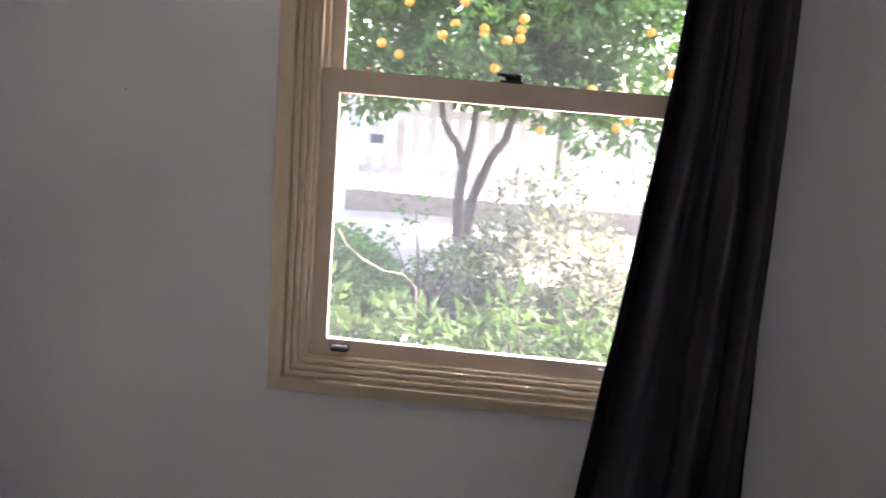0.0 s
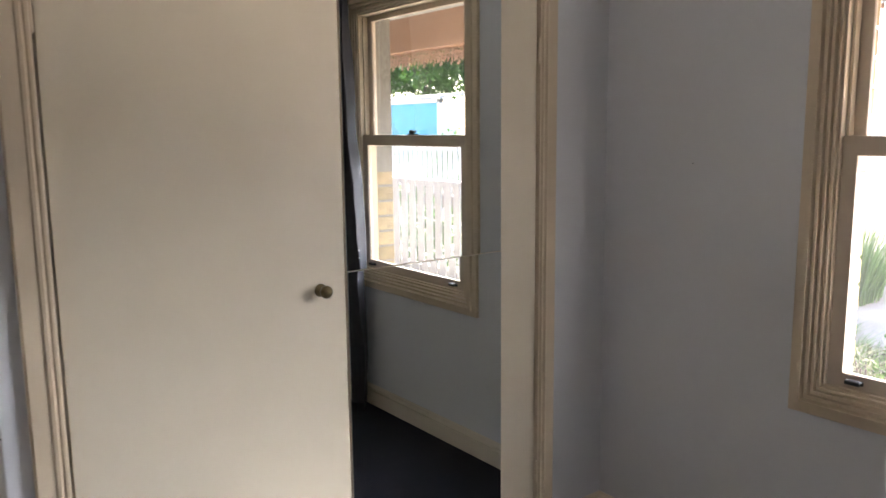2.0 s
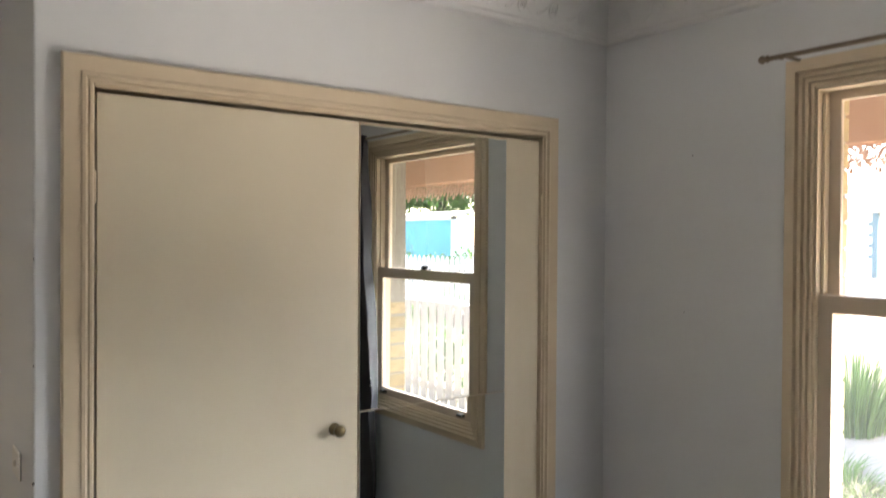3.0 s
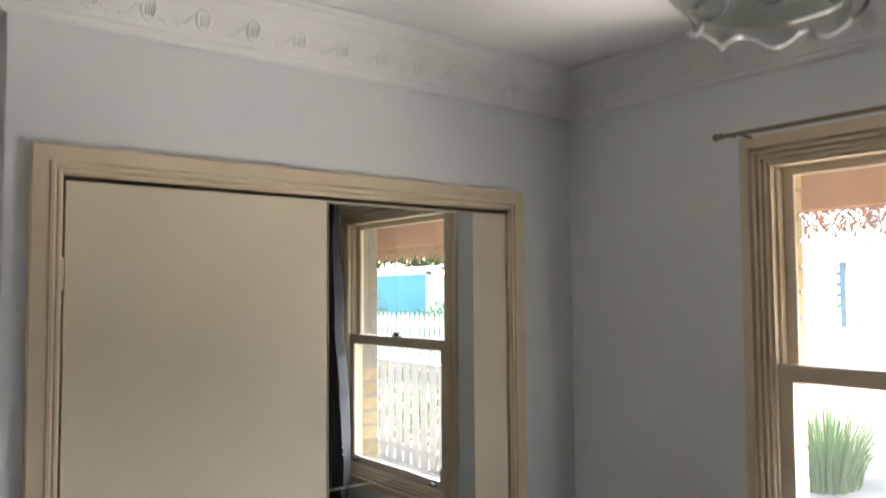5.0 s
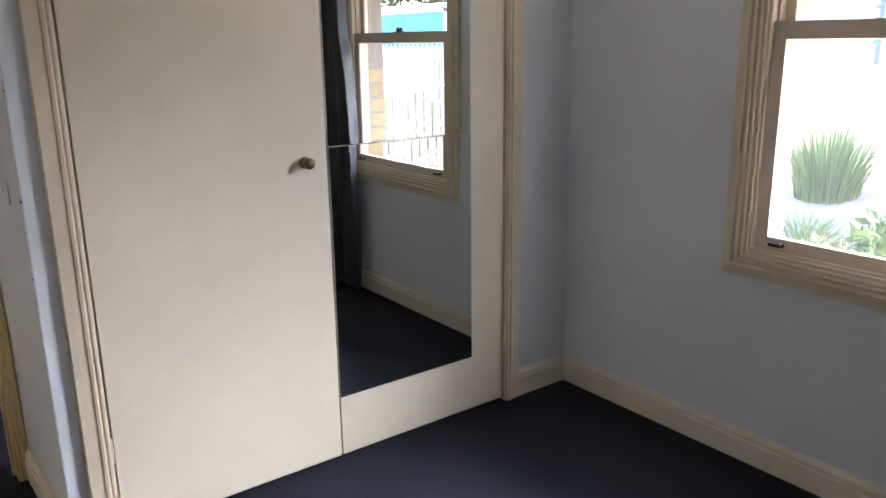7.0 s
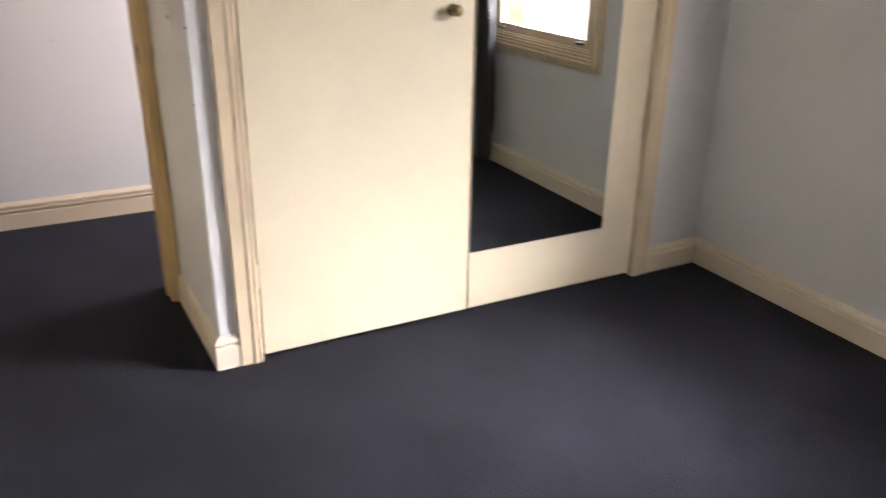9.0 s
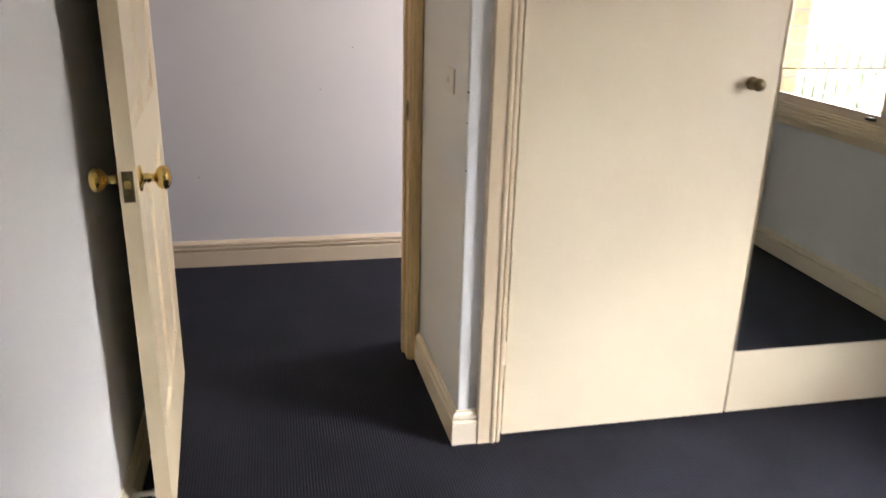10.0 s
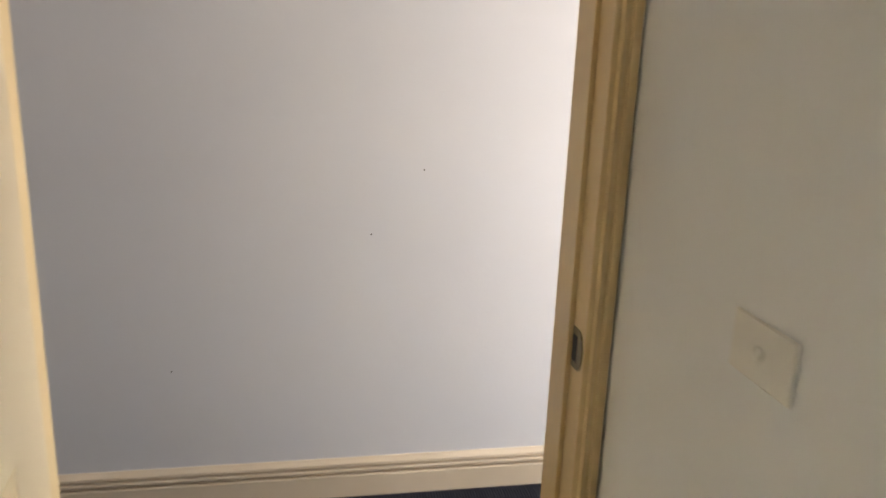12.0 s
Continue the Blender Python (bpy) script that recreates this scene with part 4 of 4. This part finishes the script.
twig = tube([(0.68, 1.32, 0.86), (0.72, 1.33, 0.79), (0.79, 1.35, 0.73), (0.88, 1.38, 0.68), (0.96, 1.45, 0.655), (1.00, 1.75, 0.52), (1.02, 1.95, -0.12)], 0.0045, 6, 0.002)
thing("dry_twig", twig, M_TWIG, "pale dry bent twig among the plants", "twig", smooth=True)


def grass_clump(cx, cy, height, spread, n, label, root=0.16):
    bm = bmesh.new()
    z0 = ground_z(cy) - 0.03
    for _ in range(n):
        a, q = rnd.uniform(0, 2 * math.pi), math.sqrt(rnd.random())
        b = Vector((cx + root * q * math.cos(a), cy + root * q * math.sin(a), z0))
        out = Vector((math.cos(a), math.sin(a), 0)) * spread * q * rnd.uniform(0.6, 1.15)
        hh = height * rnd.uniform(0.42, 1.10)
        s = Vector((-math.sin(a), math.cos(a), 0)).lerp(rand_dir(), 0.5).normalized() * 0.006
        prev = None
        for k in range(5):
            t = k / 4
            p = b + out * t * t + Vector((0, 0, hh * (t - 0.12 * t * t * q)))
            w = s * (1 - t) + s * 0.08
            cur_pair = (bm.verts.new(p - w), bm.verts.new(p + w))
            if prev:
                bm.faces.new((prev[0], prev[1], cur_pair[1], cur_pair[0]))
            prev = cur_pair
    return thing("grass_clump", bm, M_BLADE, label, "ornamental grass")


grass_clump(-1.0, 4.15, 0.80, 0.34, 1000, "tall tufted green ornamental grass in pale gravel", 0.25)
for x, y, hh in ((-0.55, 3.15, 0.22), (-0.35, 3.0, 0.20), (-0.75, 3.35, 0.18), (-0.2, 2.85, 0.26)):
    grass_clump(x, y, hh, 0.16, 160, "low grey-green grass tuft on pale gravel")

# front picket fence
fence = holder("picket_fence", (4.0, 5.35, ground_z(5.35)), "white painted picket fence on a low brick plinth", "fence")
part("plinth", boxes((0.0, 11.0, 5.28, 5.42, 0.12, 0.46), bevel=0.008), M_PLINTH, fence, "low brown brick plinth")
for z in (0.62, 1.18):
    part("rail", boxes((0.0, 11.0, 5.37, 5.41, z, z + 0.08)), M_FENCE, fence)
pk = bmesh.new()
prof = [(-0.045, 0.0), (0.045, 0.0), (0.045, 0.86), (0.0, 0.93), (-0.045, 0.86)]
f = [[pk.verts.new((u, w, v)) for u, v in prof] for w in (0.0, 0.018)]
pk.faces.new(f[0])
pk.faces.new(list(reversed(f[1])))
for k in range(5):
    pk.faces.new((f[0][k], f[1][k], f[1][(k + 1) % 5], f[0][(k + 1) % 5]))
PICKET = link_mesh("picket", pk, M_FENCE)
for k in range(78):
    o = new("picket", PICKET)
    o.parent = fence
    o.location = Vector((0.06 + 0.14 * k, 5.350, 0.48)) - fence.location
    o.rotation_euler = (0, rnd.uniform(-0.008, 0.008), 0)
part("gate_post", boxes((-0.02, 0.10, 5.29, 5.41, 0.10, 1.46), bevel=0.01), M_FENCE, fence)
M_TEAL2 = material("slot_metal", (0.10, 0.11, 0.13), 0.4, (0.08, 0.09, 0.10), 20)
lb = holder("letterbox", (0.27, 5.27, 0.9), "white letterbox with a dark slot fixed to the fence", "letterbox")
part("box", boxes((0.12, 0.42, 5.20, 5.345, 0.80, 1.12), bevel=0.01), M_FENCE, lb)
part("slot", boxes((0.22, 0.34, 5.194, 5.202, 0.92, 1.00)), M_TEAL2, lb, "dark letter slot")

# nearer low fence to the east
low = holder("low_fence", (5.0, 2.50, ground_z(2.5)), "low white slatted fence across the garden", "fence")
part("rail", boxes((3.30, 7.6, 2.47, 2.53, 0.96, 1.02), bevel=0.004), M_FENCE, low)
part("rail", boxes((3.30, 7.6, 2.49, 2.53, 0.05, 0.12), bevel=0.004), M_FENCE, low)
SLAT = link_mesh("slat", box(bmesh.new(), -0.052, 0.052, -0.012, 0.010, 0.0, 1.11, 0.003), M_FENCE)
for k in range(28):
    o = new("slat", SLAT)
    o.parent = low
    o.location = Vector((3.36 + 0.155 * k, 2.475, ground_z(2.5) - 0.03)) - low.location


# ---- across the street ----
M_WHITE = material("white_house_paint", (0.72, 0.71, 0.68), 0.6, (0.66, 0.65, 0.62), 2, 0.1, 60)
M_TEAL = material("blue_grey_paint", (0.09, 0.15, 0.17), 0.5, (0.07, 0.12, 0.14), 5)
M_BLUE = material("bright_blue_paint", (0.03, 0.30, 0.43), 0.5, (0.022, 0.25, 0.37), 1.5, 0.1, 40)
M_TILE = material("pale_roof", (0.42, 0.40, 0.38), 0.8, (0.34, 0.32, 0.30), 6, 0.4, 20)
M_CARW = material("white_car_paint", (0.75, 0.75, 0.75), 0.25, (0.73, 0.73, 0.73), 2)
M_CARR = material("red_car_paint", (0.45, 0.02, 0.03), 0.25, (0.42, 0.02, 0.03), 2)
M_TYRE = material("tyre_rubber", (0.02, 0.02, 0.02), 0.85, (0.015, 0.015, 0.015), 20)
M_DARK = material("dark_car_glass", (0.02, 0.025, 0.03), 0.08, (0.02, 0.025, 0.03), 2)
M_ALLOY = material("alloy", (0.55, 0.55, 0.56), 0.3, (0.45, 0.45, 0.46), 20, metal=1.0)
M_LAMP = material("red_lens", (0.40, 0.02, 0.015), 0.2, (0.36, 0.02, 0.015), 20)


def prism(profile, a0, a1, bevel=0.0):
    """A side outline of (y, z) drawn out along x."""
    bm = bmesh.new()
    f = [[bm.verts.new((x, y, z)) for y, z in profile] for x in (a0, a1)]
    bm.faces.new(f[0])
    bm.faces.new(list(reversed(f[1])))
    n = len(profile)
    for k in range(n):
        bm.faces.new((f[0][k], f[1][k], f[1][(k + 1) % n], f[0][(k + 1) % n]))
    if bevel:
        bmesh.ops.bevel(bm, geom=list(bm.edges), offset=bevel, segments=2, affect="EDGES", profile=0.6)
    return bm


def car(x, y, z, paint, label):
    c = holder("car", (x, y, z), label, "car", "cars across the street")
    part("body", prism([(0.0, 0.32), (0.0, 0.62), (0.08, 0.86), (0.25, 0.92), (3.05, 0.92), (4.05, 0.76), (4.22, 0.58), (4.22, 0.30), (3.9, 0.20), (0.2, 0.20)], -0.86, 0.86, 0.05), paint, c, local=True)
    part("cabin", prism([(0.12, 0.90), (0.48, 1.40), (0.75, 1.46), (1.95, 1.46), (2.2, 1.40), (3.0, 0.90)], -0.74, 0.74, 0.06), paint, c, local=True)
    part("rear_window", prism([(0.195, 0.98), (0.47, 1.36), (0.50, 1.36), (0.26, 0.98)], -0.60, 0.60), M_DARK, c, "dark rear window", local=True)
    for sx in (-1, 1):
        part("side_window", boxes((sx * 0.735, sx * 0.748, 0.75, 2.35, 0.98, 1.34)), M_DARK, c, "dark side window", local=True)
        part("tail_light", boxes((sx * 0.62, sx * 0.84, -0.012, 0.10, 0.66, 0.80), bevel=0.004), M_LAMP, c, "red tail light", local=True)
        for wy in (0.72, 3.38):
            w = part("wheel", lathe([(0.20, 0.0), (0.30, 0.01), (0.315, 0.05), (0.315, 0.15), (0.30, 0.19), (0.20, 0.20)], "x", (sx * 0.80 - 0.10, wy, 0.315), 24), M_TYRE, c, "black tyre", local=True)
            part("rim", lathe([(0.19, 0.0), (0.19, 0.02), (0.06, 0.012), (0.05, 0.026), (0.01, 0.028)], "x", (sx * 0.80 + sx * 0.085, wy, 0.315), 18, flip=sx), M_ALLOY, w, local=True)
    part("number_plate", boxes((-0.19, 0.19, -0.008, 0.02, 0.50, 0.61)), M_WHITE, c, local=True)
    part("bumper", boxes((-0.84, 0.84, -0.05, 0.16, 0.30, 0.46), bevel=0.03), M_TYRE, c, "dark plastic bumper", local=True)
    return c


car(-4.85, 19.9, 0.502, M_CARW, "white hatchback car parked across the street")
car(-2.95, 20.2, 0.502, M_CARR, "red hatchback car parked across the street")

house = holder("house", (-13.0, 26.0, 0.5), "pale gabled house with a posted porch across the street", "house")
part("wall", prism([(25.5, 0.45), (25.5, 3.1), (34, 3.1), (34, 0.45)], -17.0, -9.0), M_WHITE, house)
gb = bmesh.new()
gv = [[gb.verts.new(q) for q in ((-17.6, y, 2.75), (-8.9, y, 2.75), (-13.2, y, 5.45))] for y in (24.4, 25.2)]
gb.faces.new(gv[0])
gb.faces.new(list(reversed(gv[1])))
for k in range(3):
    gb.faces.new((gv[0][k], gv[1][k], gv[1][(k + 1) % 3], gv[0][(k + 1) % 3]))
part("gable", gb, M_WHITE, house)
rf = bmesh.new()
for (xa, za), (xb, zb) in (((-18.0, 2.62), (-13.2, 5.58)), ((-13.2, 5.58), (-8.95, 2.66))):
    va = [rf.verts.new((x, y, z + d)) for d in (0, 0.12) for x, z in ((xa, za), (xb, zb)) for y in (24.1, 34.5)]
    for f in ((0, 1, 3, 2), (4, 6, 7, 5), (0, 4, 5, 1), (2, 3, 7, 6), (0, 2, 6, 4), (1, 5, 7, 3)):
        rf.faces.new([va[i] for i in f])
part("roof", rf, M_TILE, house)
part("porch_beam", boxes((-17.5, -9.0, 24.35, 24.50, 2.68, 2.73)), M_TILE, house, "pale grey porch beam")
for x in (-17.2, -13.4, -9.4):
    ps = part("porch_post", boxes((x - 0.09, x + 0.09, 24.36, 24.50, 0.45, 2.66), bevel=0.01), M_TEAL, house, "blue-grey porch post")
    for k in range(4):
        part("bracket", boxes((x - 0.22, x - 0.071, 24.39, 24.47, 1.15 + k * 0.36, 1.28 + k * 0.36)), M_TEAL, ps)
M_CHIMNEY = material("grey_render", (0.40, 0.42, 0.45), 0.8, (0.34, 0.36, 0.39), 6, 0.3, 40)
part("chimney", boxes((-9.75, -9.15, 27.0, 27.6, 2.9, 5.4), (-9.82, -9.08, 26.93, 27.67, 5.2, 5.32), bevel=0.01), M_CHIMNEY, house, "grey rendered chimney")
house.location.x -= 0.65
shed = holder("blue_shed", (21.9, 13.5, 0.5), "bright blue painted shed with white trim beyond the fence", "shed")
part("wall", boxes((19.0, 23.2, 13.2, 13.9, 0.45, 2.36), bevel=0.01), M_BLUE, shed)
part("side_wall", boxes((18.97, 18.999, 13.31, 13.9, 0.45, 2.34)), M_WHITE, shed, "white boarded side wall")
part("trim", boxes((18.85, 19.0, 13.15, 13.3, 0.45, 2.46), (18.85, 23.35, 13.15, 13.3, 2.36, 2.48), (23.2, 23.35, 13.15, 13.3, 0.45, 2.36)), M_WHITE, shed, "white trim boards")
part("roof", prism([(13.0, 2.48), (14.1, 2.62), (14.1, 2.70), (13.0, 2.56)], 18.7, 23.5), M_TILE, shed)


def far_tree(name, x, y, z, r, n, mat, label, leaf):
    g = ground_z(y)
    t = holder(name, (x, y, g), label, "tree")
    part("trunk", tube([(x, y, g - 0.1), (x + 0.1, y, (g + z) / 2), (x, y + 0.1, z)], 0.14, 9, 0.05), M_BARK, t, smooth=True)
    bl = []
    for _ in range(n):
        d = rand_dir() * (rnd.random() ** 0.4)
        bl.append(((x + d.x * r, y + d.y * r, z + d.z * r * 0.75), r * rnd.uniform(0.22, 0.36)))
    for k in range(3):
        b = bl[k][0]
        part("limb", tube([(x, y + 0.05, (g + z) / 2), ((x + b[0]) / 2, (y + b[1]) / 2, (z + b[2]) / 2), b], 0.06, 6, 0.02), M_BARK, t, smooth=True)
    part("crown", clump_crown(bl, 40, leaf, leaf * 0.5), mat, t)
    return t


M_YELLOW = material("yellow_green_leaf", (0.30, 0.34, 0.06), 0.5, (0.18, 0.22, 0.04), 3, per_island=0.4)
far_tree("street_tree", -7.3, 27.5, 3.1, 1.5, 26, M_YELLOW, "yellow-green street tree across the road", 0.16)
far_tree("street_tree", 21.5, 17.5, 4.5, 2.2, 40, M_LEAF2, "broad green tree beyond the blue shed", 0.2)
far_tree("street_tree", 25.0, 17.0, 4.6, 2.4, 40, M_LEAF, "broad green tree beyond the blue shed", 0.2)
far_tree("street_tree", 29.0, 17.5, 4.8, 2.4, 40, M_LEAF2, "broad green tree beyond the blue shed", 0.2)
shrub("cone_shrub", [((20.7, 12.4, 1.0), 0.42), ((20.7, 12.4, 1.4), 0.30), ((20.7, 12.4, 1.75), 0.18)], M_LEAF2, "cone-shaped light green shrub before the blue shed", 90, 0.09, 0.03, 3)
for k in range(6):
    hx = 13.2 + 1.35 * k
    shrub("hedge_shrub", heap(hx, 9.3 + 0.3 * (k % 2), 0.75, 0.35, 0.5, 1.38, 14, 0.28), M_LEAF, "dark green flowering hedge shrub beyond the fence", 60, 0.11, 0.05, 3)

for k in range(7):
    shrub("hedge_shrub", heap(3.7 + 0.62 * k, 2.95, 0.36, 0.16, 0.0, 0.92, 12, 0.17), M_LEAF, "dark green shrub behind the low fence", 110, 0.075, 0.035, 3)
for k in range(9):
    shrub("hedge_shrub", heap(2.2 + 0.85 * k, 5.78, 0.45, 0.16, 0.35, 1.22, 12, 0.19), M_LEAF, "dark green shrub behind the picket fence", 80, 0.085, 0.04, 3)

# chips in the paint along the closet's corner
for z, r in ((1.072, 0.0035), (1.36, 0.0022), (0.99, 0.002), (0.86, 0.0025), (1.62, 0.0018)):
    ch = lathe([(r * 0.4, -r), (r, -r * 0.3), (r * 0.8, r * 0.6), (r * 0.2, r * 1.3)], at=(-0.0016, Y_SIDE + 0.0016, z), seg=7)
    thing("paint_chip", ch, M_MARK, "dark chip in the paint on the wall corner", "paint chip", "paint chips on the corner")

# added tree, mostly hidden, placed so its shadow falls on the pale drive
far_tree("street_tree", 2.1, 7.4, 3.1, 1.15, 26, M_LEAF2, "small green tree added behind the picket fence to shade the drive", 0.10)
